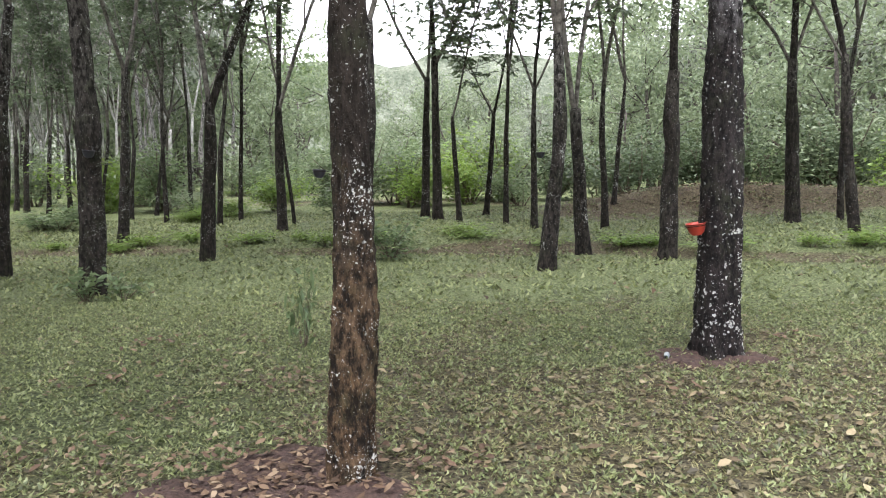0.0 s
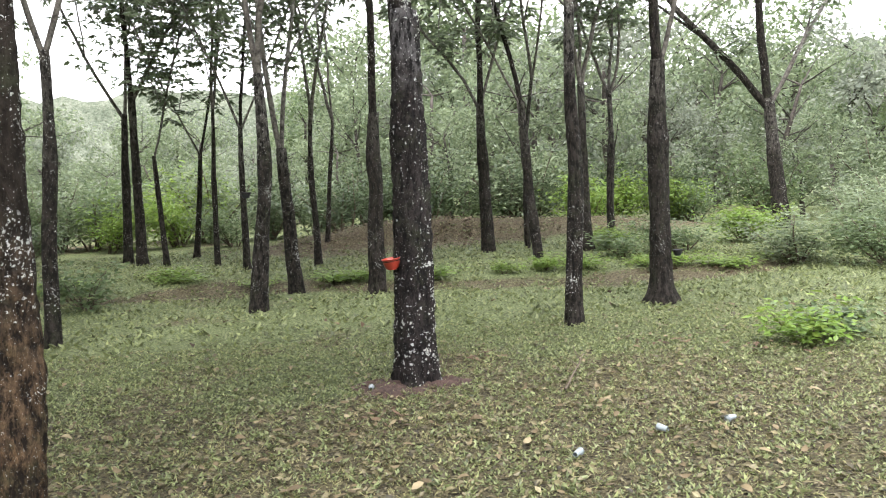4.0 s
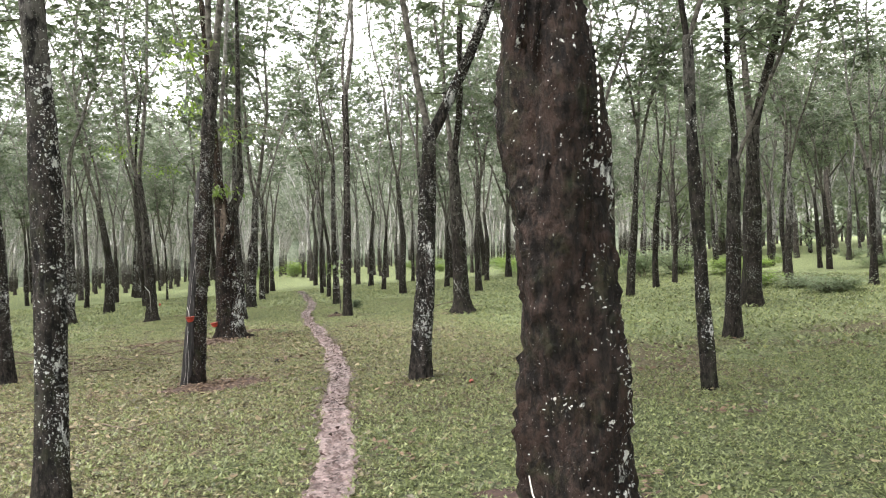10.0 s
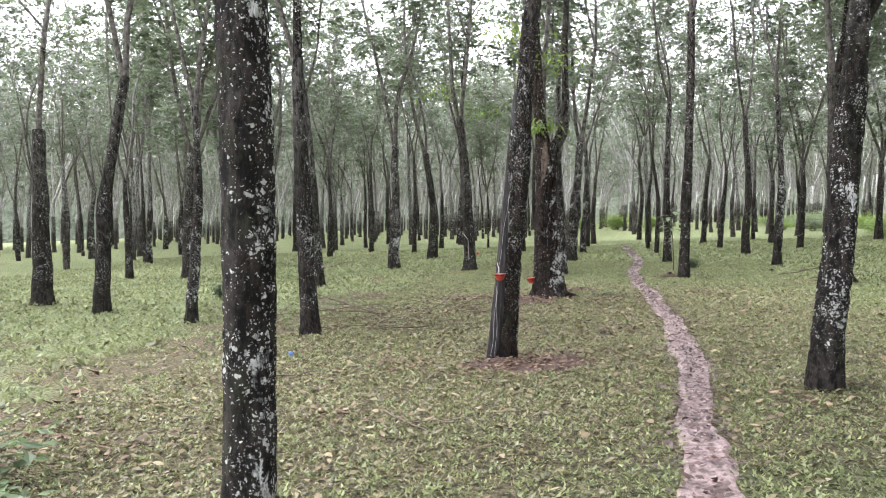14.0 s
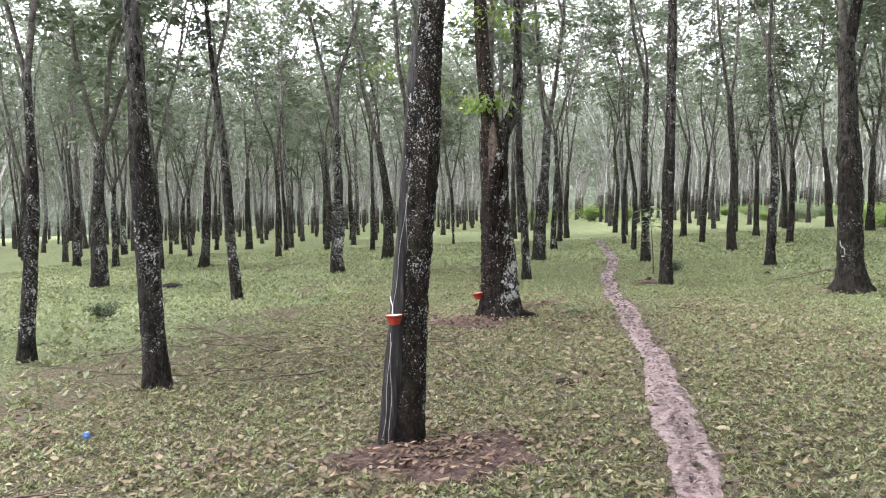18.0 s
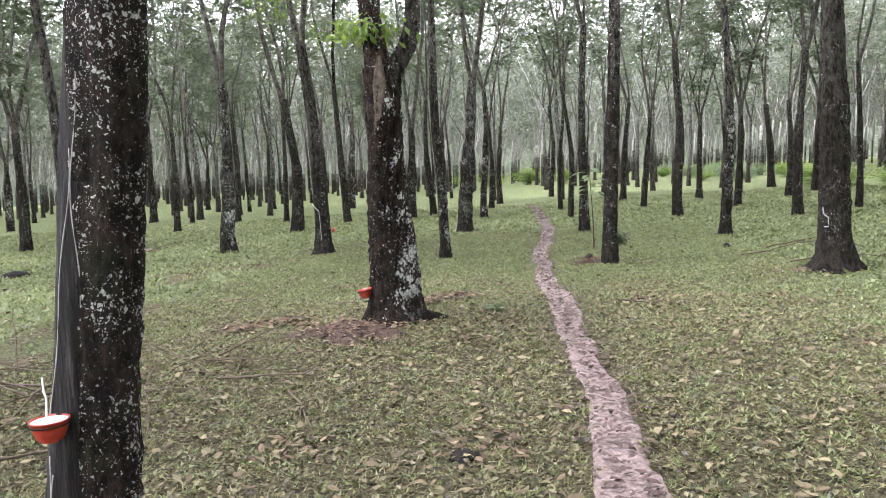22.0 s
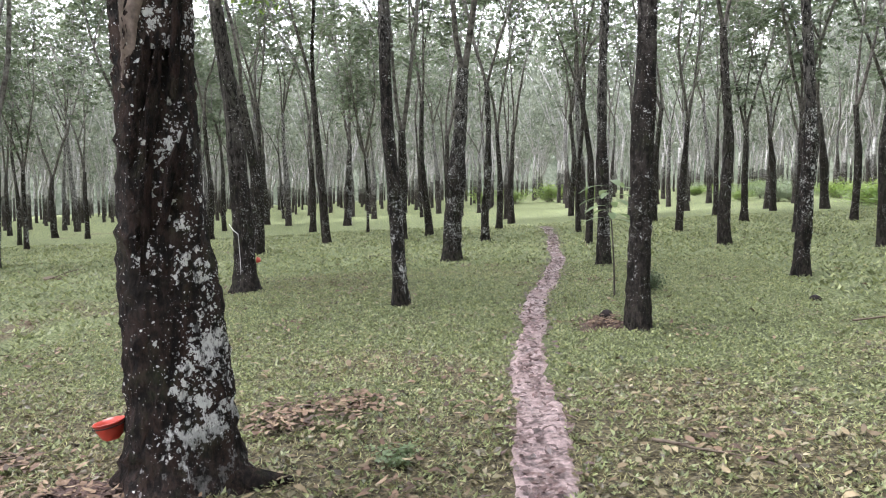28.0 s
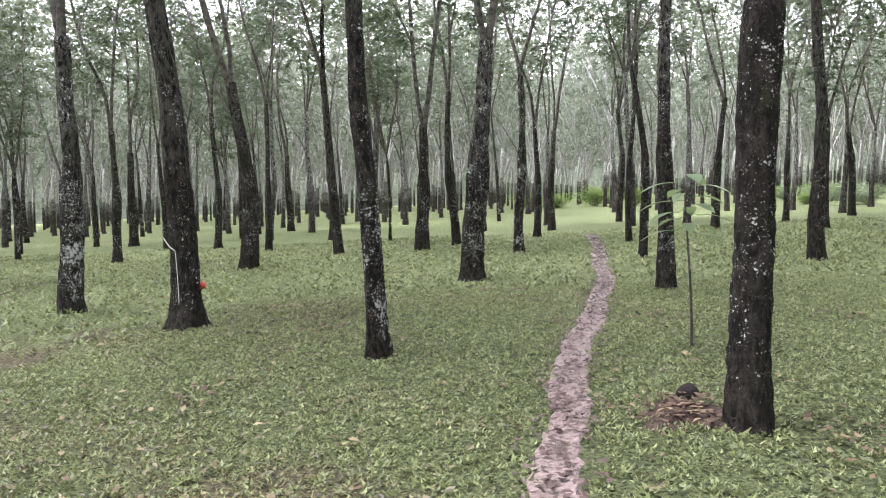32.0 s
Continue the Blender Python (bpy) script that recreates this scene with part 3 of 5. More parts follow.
def soil_patch(x, y, rx, ry, label, seed, material=BARE_SOIL, rise=0.03):
    """A low uneven patch of bare earth, thin at its ragged rim."""
    k = np.random.default_rng(seed)
    n, m = 40, 12
    a = np.arange(n) * 2 * np.pi / n
    rim = 1 + 0.18 * np.sin(3 * a + k.uniform(0, 6)) + 0.12 * np.sin(5 * a + k.uniform(0, 6)) + 0.07 * k.normal(size=n)
    t = np.linspace(0.02, 1, m)
    px = x + rx * t[:, None] * (rim * np.cos(a))[None]
    py = y + ry * t[:, None] * (rim * np.sin(a))[None]
    pz = height(px, py) + rise * (1 - t[:, None] ** 3) + 0.012 + 0.035 * (value_noise(px * 12, py * 12) - 0.5) + 0.03 * (value_noise(px * 31, py * 31) - 0.5) - 0.03 * t[:, None] ** 10
    r, c = np.meshgrid(np.arange(m - 1), np.arange(n), indexing="ij")
    c2 = (c + 1) % n
    f = np.stack([r * n + c, (r + 1) * n + c, (r + 1) * n + c2, r * n + c2], -1).reshape(-1, 4)
    geo = Geo().put(np.stack([px, py, pz], -1), f)
    geo.f.append(np.stack([np.arange(1, n - 1) * 0, np.arange(1, n - 1), np.arange(2, n)], -1))
    return alone("soil_patch", geo.mesh("soil_patch", material), label, "soil", kind="structure")


# ---- rubber trees ----
def trunk_mesh(r, lean, fork, bark, seed, sides=14, step=0.16, roots=0.16, knob=0.13, swell=0.0, taper=0.30, sway=0.6, drop=0.10, panel=2.5, folds=0.0):
    k = np.random.default_rng(seed)
    z = np.arange(-0.15, fork + step / 2, step)
    w1, w2, ph = k.uniform(0.3, 0.7), k.uniform(0.8, 1.6), k.uniform(0, 6.3, 4)
    zz = np.clip(z, 0, None)
    bend = sway * np.clip(zz / 2, 0, 1)
    x = lean[0] * zz + bend * (0.045 * np.sin(w1 * z + ph[0]) + 0.02 * np.sin(w2 * z + ph[1]))
    y = lean[1] * zz + bend * (0.045 * np.sin(w1 * z + ph[2]) + 0.02 * np.sin(w2 * z + ph[3]))
    bent = 0.05 * sway * k.normal(size=2)
    x, y = x + bent[0] * np.clip(z - panel, 0, None), y + bent[1] * np.clip(z - panel, 0, None)
    x, y = x - x[1], y - y[1]
    rad = r * (1.06 - taper * zz / max(fork, 1)) * (1 + roots * np.exp(-zz / 0.16) + 0.10 * np.exp(-zz / 0.6)) + r * swell * np.exp(-((z - 2.2) / 0.8) ** 2)
    rad = rad * (1 - drop / (1 + np.exp(-(z - panel) / 0.10))) * (1 + 0.6 * drop * np.exp(-((z - panel + 0.3) / 0.3) ** 2))
    n = k.integers(4, 7)
    p2 = k.uniform(0, 6.3)
    lobes = lambda ang, h: 1 + np.exp(-np.clip(h - 0.1, 0, 9) / 0.16) * 0.16 * np.sin(n * ang + p2) + 0.05 * np.sin(2 * ang + p2) + folds * np.clip(h - 0.3, 0, 1) * ((1 - np.abs(np.sin(1.5 * ang + 1.9 * h + p2))) ** 2 + 0.7 * (1 - np.abs(np.sin(2.5 * ang + 2.6 * h + 2 * p2))) ** 3 - 0.4)
    geo = put_tube(Geo(), np.stack([x, y, z], -1), rad, sides, knob, seed, True, lobes)
    return geo.mesh("trunk", bark), (x[-1], y[-1], z[-1]), rad[-1]


def branch_points(start, way, length, n, k, up=0.25, wobble=0.05):
    pts = [np.array(start, float)]
    d = np.array(way, float) / np.linalg.norm(way)
    for _ in range(n):
        d = d + np.array([0, 0, up / n]) + k.normal(0, wobble, 3)
        d /= np.linalg.norm(d)
        pts.append(pts[-1] + d * length / n)
    return np.array(pts), d


def leaf_spray(geo, at, k, many=7, size=0.19, leaf=leaves_at):
    """A whorl of drooping three-part leaves round the end of a twig."""
    a = k.uniform(0, 2 * np.pi, many)
    out = np.stack([np.cos(a), np.sin(a), k.uniform(-0.35, 0.45, many)], -1)
    tip = at + out * k.uniform(0.08, 0.34, many)[:, None]
    for turn in (-0.75, 0.0, 0.75):
        c, s_ = np.cos(turn), np.sin(turn)
        way = np.stack([out[:, 0] * c - out[:, 1] * s_, out[:, 0] * s_ + out[:, 1] * c, out[:, 2] - 0.45], -1)
        leaf(geo, tip, way, np.array([0, 0, 1]) + k.normal(0, 0.35, (many, 3)), size * k.uniform(0.7, 1.25, many), size * 0.42)


def crown_variant(seed, limbs=3, length=9.5, low=0.2, r0=0.056, light=False):
    """Steep crooked limbs that fork again, side twigs, and the leaves on them. Origin at the fork."""
    k = np.random.default_rng(seed)
    leaves, meshes = Geo(), []
    leaf = leaf_tips
    turn = k.uniform(0, 6.3)
    for q in range(limbs):
        az = turn + q * 2 * np.pi / limbs + k.normal(0, 0.3)
        tilt = k.uniform(0.10, 0.40)
        ln = length * k.uniform(0.8, 1.15)
        pts, _ = branch_points((0, 0, -0.12), (np.cos(az) * tilt, np.sin(az) * tilt, 1), ln, 16, k, 0.14, 0.075)
        r1 = r0 * k.uniform(0.7, 1.05)
        rad = np.linspace(r1, 0.016, 17)
        geo = put_tube(Geo(), pts, rad, 5 if light else 7, 0.06, seed + q)
        stems = [(pts, rad)]
        for u in (int(k.integers(3, 7)), int(k.integers(7, 11))):
            a2 = k.uniform(0, 6.3)
            fork_, _ = branch_points(pts[u], (0.45 * np.cos(a2), 0.45 * np.sin(a2), 1), ln * (1 - u / 17) * 0.85, 8, k, 0.2, 0.07)
            fr = np.linspace(rad[u] * 0.72, 0.012, 9)
            put_tube(geo, fork_, fr, 4 if light else 6)
            stems.append((fork_, fr))
        for line, _ in stems:
            for _ in range(int(0.9 * len(line))):
                u = int(k.integers(max(1, int(len(line) * low)), len(line) - 1))
                a2 = k.uniform(0, 6.3)
                sub, d = branch_points(line[u], (np.cos(a2), np.sin(a2), k.uniform(0.0, 0.9)), k.uniform(0.5, 1.8), 2 if light else 3, k, 0.25, 0.11)
                put_tube(geo, sub, np.linspace(0.012, 0.004, len(sub)), 3)
                for c in range(1, len(sub)):
                    if k.random() < 0.9:
                        leaf_spray(leaves, sub[c] + k.normal(0, 0.12, 3), k, 7 if light else 8, 0.235 if light else 0.215, leaf)
        leaf_spray(leaves, pts[-1], k, 9, 0.16, leaf)
        meshes.append(geo.mesh("limb", LIMB))
    return meshes, leaves.mesh("crown", LEAF, smooth=False)


CROWNS = [crown_variant(100 + q, 2 + (q % 3 == 2), (9.5, 10.5, 8.5)[q % 3], (0.22, 0.30, 0.16)[q % 3]) for q in range(7)]
LIGHT = [crown_variant(100 + q, 2 + (q % 3 == 2), (9.5, 10.5, 8.5)[q % 3], (0.22, 0.30, 0.16)[q % 3], light=True) for q in range(8)]
TREES = []
LABELS = {
    "dark": "tall rubber tree with dark wet bark and grey upper limbs",
    "brown": "rubber tree with brown mossy bark flecked with lichen",
    "lichen": "rubber tree with black bark crusted in white lichen",
}
BARKS = {"rounds": BARK_ROUNDS, "patchy": BARK_PATCHY, "flecked": BARK_FLECKED, "old": BARK_RED, "dark": BARK, "brown": BARK_BROWN, "lichen": BARK_LICHEN}


def dress(tree, top, r_top, k, crown=None, limbs=(), pool=CROWNS, bark=None):
    """Sets limbs and a crown on the trunk's top."""
    which = pool[int(k.integers(len(pool)))] if crown is None else pool[crown]
    size = float(np.clip(r_top / 0.075, 0.8, 1.35))
    m = Matrix.Translation(top) @ Matrix.Rotation(float(k.uniform(0, 6.3)), 4, "Z") @ Matrix.Scale(size, 4)
    if limbs:
        leaves = Geo()
        for n, (sx, sy, ratio, length) in enumerate(limbs):
            kk = np.random.default_rng(int(abs(sx * 1000) + abs(sy * 777)) + n)
            pts, _ = branch_points((-0.6 * sx * r_top, -0.6 * sy * r_top, -2.4 * r_top), (sx, sy, 1), length * 1.2, 16, kk, 0.16, 0.05)
            rad = np.linspace(r_top * ratio, 0.02, 17)
            geo = put_tube(Geo(), pts, rad, 9, 0.07, n + 5)
            stems = [pts]
            for u in (4, 8):
                sub, _ = branch_points(pts[u], (*kk.normal(0, 0.45, 2), 1.0), length * (0.8 - 0.04 * u), 9, kk, 0.2, 0.07)
                put_tube(geo, sub, np.linspace(rad[u] * 0.6, 0.01, 10), 5)
                stems.append(sub)
            for line in stems:
                for _ in range(int(1.0 * len(line))):
                    u = int(kk.integers(3, len(line)))
                    a2 = kk.uniform(0, 6.3)
                    sub, _ = branch_points(line[u], (np.cos(a2), np.sin(a2), kk.uniform(0.0, 0.9)), kk.uniform(0.5, 1.8), 3, kk, 0.2, 0.1)
                    put_tube(geo, sub, np.linspace(0.012, 0.004, 4), 3)
                    for c in (1, 2, 3):
                        leaf_spray(leaves, sub[c] + kk.normal(0, 0.1, 3), kk, 7, 0.2, leaf_tips)
            part("limb", geo.mesh("limb", (bark or DARKLIMB) if ratio > 0.6 else LIMB), tree, at=Matrix.Translation(top))
        part("crown", leaves.mesh("crown", LEAF, smooth=False), tree, at=Matrix.Translation(top))
    else:
        for mesh in which[0]:
            part("limb", mesh, tree, at=m)
        part("crown", which[1], tree, at=m)


def grow(x, y, r, lean=(0.01, 0.03), fork=5.5, look_="dark", crown=None, limbs=(), label="", sides=14, step=0.16, **kw):
    """One rubber tree that stands near enough to be told apart."""
    seed = int(abs(x) * 37 + abs(y) * 101)
    k = np.random.default_rng(seed)
    tree = thing("rubber_tree", pose(x, y, at_height(x, y)), label or LABELS[look_], "tree", "rubber trees of the plantation")
    if sides < 20 and not limbs:
        fork = min(fork, float(k.uniform(3.0, 5.0)))
        kw.setdefault("sway", 1.4)
        kw.setdefault("drop", 0.16)
        kw.setdefault("panel", float(k.uniform(2.0, 2.8)))
    mesh, top, r_top = trunk_mesh(r, lean, fork, BARKS[look_], seed, sides, step, **kw)
    part("trunk", mesh, tree)
    dress(tree, top, r_top, k, crown, limbs, bark=BARKS[look_])
    TREES.append((x, y))
    return tree


# trees round the starting place
TREE_A = grow(-0.40, 4.40, 0.108, (0.035, 0.009), 3.1, "brown", knob=0.17, sides=28, step=0.05, limbs=((-0.05, 0.0, 0.85, 7), (0.16, 0.10, 0.7, 7)), label="brown-barked rubber tree with white flecks on bare red soil")
TREE_C = grow(2.19, 7.15, 0.165, (0.0, 0.0), 3.3, "rounds", sides=28, step=0.05, roots=0.12, limbs=((0.02, 0.02, 0.95, 8), (-0.30, 0.1, 0.4, 7)), label="thick dark rubber tree with a streaked pale upper bark")
TREE_D = grow(-5.17, 10.25, 0.150, (0.015, 0.010), 5.6, "dark", sides=20, step=0.08)
grow(-4.94, 13.56, 0.115, (0.058, 0.024), 2.75, "dark", limbs=((-0.12, 0.02, 0.6, 8), (0.36, 0.02, 0.85, 8)), label="rubber tree forked low into two steep limbs")
grow(-7.95, 16.34, 0.110, (0.095, 0.051), 5.5)
grow(-5.04, 18.31, 0.110, (0.019, 0.006), 2.9, limbs=((-0.03, 0.0, 0.8, 8), (0.33, 0.1, 0.6, 7)))
grow(0.94, 12.38, 0.121, (0.060, -0.002), 5.0, "lichen")
grow(1.65, 14.39, 0.118, (-0.066, 0.005), 2.6, "lichen", limbs=((-0.18, 0.0, 0.6, 7), (0.05, 0.1, 0.5, 6)))
grow(2.94, 13.47, 0.135, (0.010, -0.003), 3.0, limbs=((0.04, 0.0, 0.75, 8),), label="rubber tree with a stepped trunk and dark bark")
grow(6.54, 18.27, 0.137, (-0.038, 0.013), 3.6, limbs=((-0.03, 0.0, 0.8, 8), (-0.5, 0.1, 0.4, 6), (0.3, 0.2, 0.4, 6)))
grow(6.93, 16.02, 0.098, (-0.085, 0.040), 3.4, limbs=((-0.12, 0.0, 0.8, 8), (-0.5, 0.0, 0.4, 5)))
grow(-7.54, 11.79, 0.110, (0.050, 0.036), 4.1, limbs=((-0.06, -0.02, 0.7, 8), (0.10, 0.05, 0.6, 8)))
grow(-1.97, 21.14, 0.106, (0.024, 0.003), 3.7, limbs=((-0.45, 0.0, 0.6, 6), (0.14, 0.0, 0.6, 7)))
grow(-1.55, 20.3, 0.115, (0.0, 0.0), 4.0, limbs=((-0.02, 0.0, 0.8, 8), (0.55, 0.0, 0.6, 6)))
grow(-0.95, 19.6, 0.06, (-0.05, 0.0), 2.6, limbs=((0.30, 0.0, 0.6, 4),))
grow(4.58, 9.05, 0.093, (-0.012, 0.005), 5.5, "lichen", sides=18, step=0.09)
TREE_N = grow(6.42, 10.13, 0.140, (-0.012, 0.008), 3.4, "dark", sides=18, step=0.09, roots=0.7, swell=0.12, limbs=((-0.09, 0.06, 0.75, 8), (0.25, -0.1, 0.35, 6)), label="dark rubber tree swollen above an old tapping cut")
grow(16.36, 20.14, 0.235, (-0.086, 0.068), 3.8, "dark", limbs=((-0.75, 0.15, 0.75, 9), (-0.14, 0.05, 0.85, 9), (0.55, -0.1, 0.45, 8)), label="spreading rubber tree with three bare forked limbs")
grow(-0.37, 21.62, 0.069, (0.094, 0.005), 2.8, limbs=((0.2, 0.0, 0.7, 6), (-0.4, 0.0, 0.5, 4)))
grow(0.21, 19.10, 0.061, (0.030, 0.001), 4.5)
grow(0.85, 17.64, 0.069, (0.014, 0.0), 3.0, limbs=((-0.35, 0.0, 0.6, 5), (0.02, 0.0, 0.8, 8), (0.4, 0.0, 0.5, 4)))
grow(2.38, 17.68, 0.069, (0.0, 0.0), 4.6)
grow(3.05, 21.71, 0.062, (0.080, -0.009), 4.2)
grow(8.56, 16.98, 0.120, (-0.054, 0.026), 5.0)
grow(9.7, 18.0, 0.09, (0.0, 0.0), 5.0)
grow(-1.52, 10.54, 0.085, (0.060, 0.014), 5.4, "dark", sides=18, step=0.09)
# trees seen on the turn towards the rows
grow(-10.66, 14.70, 0.092, (0.068, 0.053), 6.0)
grow(-6.60, 6.07, 0.068, (0.005, 0.007), 3.6, "lichen", sides=20, step=0.07, limbs=((-0.06, 0.0, 0.7, 8), (0.30, 0.25, 0.6, 7)), label="slender rubber tree with white lichen flecks down its stem")
grow(-9.65, 9.13, 0.108, (0.034, 0.040), 2.8, limbs=((0.02, 0.03, 0.7, 8), (0.3, 0.3, 0.4, 6)))
grow(-13.33, 12.94, 0.195, (0.049, 0.054), 3.8, limbs=((0.16, 0.16, 0.75, 8), (-0.05, 0.0, 0.6, 8)))
grow(-15.02, 10.05, 0.095, (0.046, 0.075), 5.5)
grow(-19.34, 14.07, 0.113, (0.038, 0.055), 5.0)
grow(-21.21, 16.39, 0.097, (0.041, 0.055), 5.0)
grow(-13.29, 17.28, 0.094, (0.075, 0.061), 5.0)
grow(-15.74, 19.51, 0.099, (0.041, 0.035), 5.0)
TREE_K = grow(-3.28, 2.54, 0.225, (-0.010, -0.018), 3.1, "old", sway=0.2, folds=0.09, sides=44, step=0.035, roots=0.20, taper=0.12, limbs=((0.55, 0.35, 0.6, 8), (0.05, 0.25, 0.7, 8), (-0.5, -0.4, 0.55, 7)), label="massive old rubber tree with scarred black and red bark")
TREE_L = grow(-9.18, 3.85, 0.118, (0.030, 0.095), 3.1, "lichen", sides=24, step=0.06, limbs=((0.08, 0.58, 0.9, 8), (-0.02, -0.10, 0.55, 8)), label="leaning rubber tree forked into one thick side limb")
# trees along the footpath
TREE_M = grow(-18.70, 8.44, 0.198, (0.005, 0.012), 4.2, "dark", sides=26, step=0.07, roots=0.75, limbs=((0.03, 0.20, 0.7, 8), (0.0, -0.1, 0.5, 8)), label="stout rubber tree with flared roots and a tapping spout")
grow(-11.83, 6.79, 0.145, (0.014, 0.025), 4.5, "lichen", sides=18, step=0.09)
TREE_Q = grow(-11.24, 1.33, 0.112, (-0.003, 0.106), 4.4, "flecked", sides=30, step=0.05, label="leaning tapped rubber tree streaked with dried white latex")
TREE_P = grow(-17.04, 2.44, 0.205, (-0.001, 0.020), 2.75, "patchy", folds=0.06, drop=0.0, sides=36, step=0.045, roots=0.55, taper=0.16, limbs=((0.0, 0.02, 0.3, 7),), label="stout rubber tree forked like a Y with broad lichen patches")
TREE_R = grow(-5.58, 0.115, 0.095, (0.0, 0.03), 5.2, "lichen", sides=30, step=0.05, knob=0.09, label="rubber tree with rough black bark and white lichen")
TREE_S = grow(-7.63, -2.33, 0.128, (-0.020, 0.036), 5.0, "lichen", sides=24, step=0.06, swell=0.10)
grow(-16.83, -5.76, 0.140, (-0.022, 0.048), 5.8)
grow(-15.21, -3.52, 0.088, (-0.017, 0.051), 4.0, "lichen", sides=16)
TREE_U = grow(-13.28, -1.19, 0.108, (0.002, -0.010), 3.8, "lichen", sides=20, step=0.08, limbs=((0.0, 0.05, 0.7, 8), (0.0, -0.35, 0.5, 6)), label="rubber tree with a swollen scar and a forked top")
grow(-18.94, -8.00, 0.180, (-0.005, 0.010), 3.7, limbs=((0.0, 0.03, 0.5, 8),))
TREE_F = grow(-20.76, 5.95, 0.106, (0.015, 0.052), 6.0, "dark", sides=26, step=0.06, taper=0.22, label="rubber tree by the path with an earth heap below")
grow(-21.50, -2.58, 0.100, (0.004, -0.045), 4.6, "lichen", limbs=((0.0, -0.05, 0.7, 8), (0.0, 0.3, 0.45, 6)))
grow(-27.50, -1.36, 0.165, (-0.013, 0.040), 5.5, "lichen", sides=18, step=0.1)
TREE_Y = grow(-25.40, 1.06, 0.155, (0.0, -0.010), 4.4, "dark", sides=22, step=0.08, roots=0.6, limbs=((0.0, 0.14, 0.6, 8), (0.05, -0.24, 0.6, 8)), label="tapped rubber tree with a latex streak and a flared foot")
grow(-23.41, 3.52, 0.090, (0.0, -0.020), 5.2, "lichen", sides=20, step=0.08, label="slim rubber tree with a white lichen patch")
grow(-29.54, 4.54, 0.178, (0.007, 0.060), 6.2, "lichen", sides=16)
grow(-27.30, 7.24, 0.105, (0.008, 0.025), 5.6, "lichen")
grow(-32.34, 8.14, 0.086, (0.004, 0.018), 5.0)
grow(-30.17, 10.70, 0.120, (0.011, 0.025), 5.6)
grow(-24.39, 9.49, 0.106, (0.008, 0.017), 5.2, "lichen", sides=16)
grow(-35.39, 11.49, 0.098, (0.040, 0.100), 5.5)
grow(-40.65, 12.40, 0.115, (0.029, 0.090), 6.0)
grow(-28.46, 13.30, 0.118, (0.016, 0.029), 5.5)
grow(-37.16, 8.94, 0.085, (0.007, 0.030), 5.0)
grow(-35.47, 5.83, 0.105, (0.005, 0.050), 5.5, "lichen")
grow(-41.02, 6.90, 0.115, (0.005, 0.042), 6.0)
grow(-45.62, 7.94, 0.120, (0.005, 0.040), 5.5)
grow(-37.18, 3.38, 0.17, (0.001, 0.046), 6.0)
grow(-39.03, 4.32, 0.110, (0.0, -0.030), 5.5)
grow(-33.71, -0.40, 0.170, (-0.016, 0.070), 5.4)
grow(-32.85, -6.73, 0.150, (-0.030, 0.080), 3.5)
grow(-37.95, 1.02, 0.13, (0.0, -0.03), 5.2, limbs=((0.0, -0.3, 0.6, 7), (0.0, 0.05, 0.7, 8)))
grow(-40.5, -1.55, 0.10)
grow(-38.0, -5.25, 0.12)
grow(-48.4, -9.05, 0.17)
grow(-36.5, 17.36, 0.11, (0.02, 0.04), 5.5)
grow(-38.5, 19.6, 0.14, (0.02, 0.05), 4.5)

# trees further along the rows
k = np.random.default_rng(404)
for x, y, r in ((-26.6, -9.5, 0.10), (-26.3, -7.5, 0.19), (-32.2, -8.1, 0.15), (-35.1, -10.8, 0.11), (-37.1, -13.2, 0.12), (-41.6, -10.1, 0.075), (-43.3, -4.0, 0.115), (-44.3, -6.2, 0.10), (-42.5, 2.1, 0.05), (-46.0, -0.4, 0.13), (-47.1, 5.4, 0.14), (-49.6, -11.2, 0.11), (-51.2, -5.3, 0.105), (-50.4, 0.7, 0.16), (-50.0, 11.4, 0.12), (-46.2, -12.6, 0.08), (-52.6, -14.0, 0.15), (-47.6, -15.6, 0.16), (-46.4, -20.3, 0.17), (-58.0, -4.5, 0.17), (-58.6, -19.2, 0.125), (-61.9, -22.1, 0.15), (-64.0, -9.8, 0.15), (-32.6, 13.6, 0.11), (-39.0, 15.0, 0.105), (-43.5, 15.8, 0.105), (-45.3, 19.0, 0.12), (-45.8, 21.5, 0.18), (-29.4, 15.6, 0.085), (-34.9, 21.3, 0.12)):
    grow(x, y, r, (float(k.normal(0.005, 0.012)), float(k.normal(0.03, 0.035))), float(k.uniform(2.8, 5.2)), "lichen" if k.random() < 0.4 else "dark", sides=11, step=0.2, drop=0.16, panel=float(k.uniform(2.1, 2.8)), sway=1.2)
# thin trees behind the low bank and on the turn
for x, y, r in ((-14.5, 27.3, 0.065), (-11.9, 24.4, 0.07), (-11.8, 26.0, 0.06), (-9.6, 22.0, 0.07), (-7.5, 20.7, 0.076), (-7.35, 21.9, 0.06), (-5.3, 20.2, 0.045), (7.66, 18.56, 0.063), (-9.75, 24.1, 0.063), (-27.5, 19.1, 0.07), (-23.6, 19.0, 0.085), (-25.6, 21.9, 0.095), (-29.1, 29.0, 0.14), (-23.5, 26.5, 0.10), (-24.6, 27.2, 0.09), (-19.4, 29.7, 0.09), (-18.7, 29.3, 0.10), (-16.9, 27.9, 0.08), (-16.6, 28.8, 0.08)):
    grow(x, y, r, (float(k.normal(0.03, 0.04)), float(k.normal(0.02, 0.03))), float(k.uniform(2.8, 5.0)), "dark", sides=10, step=0.22, sway=1.3)

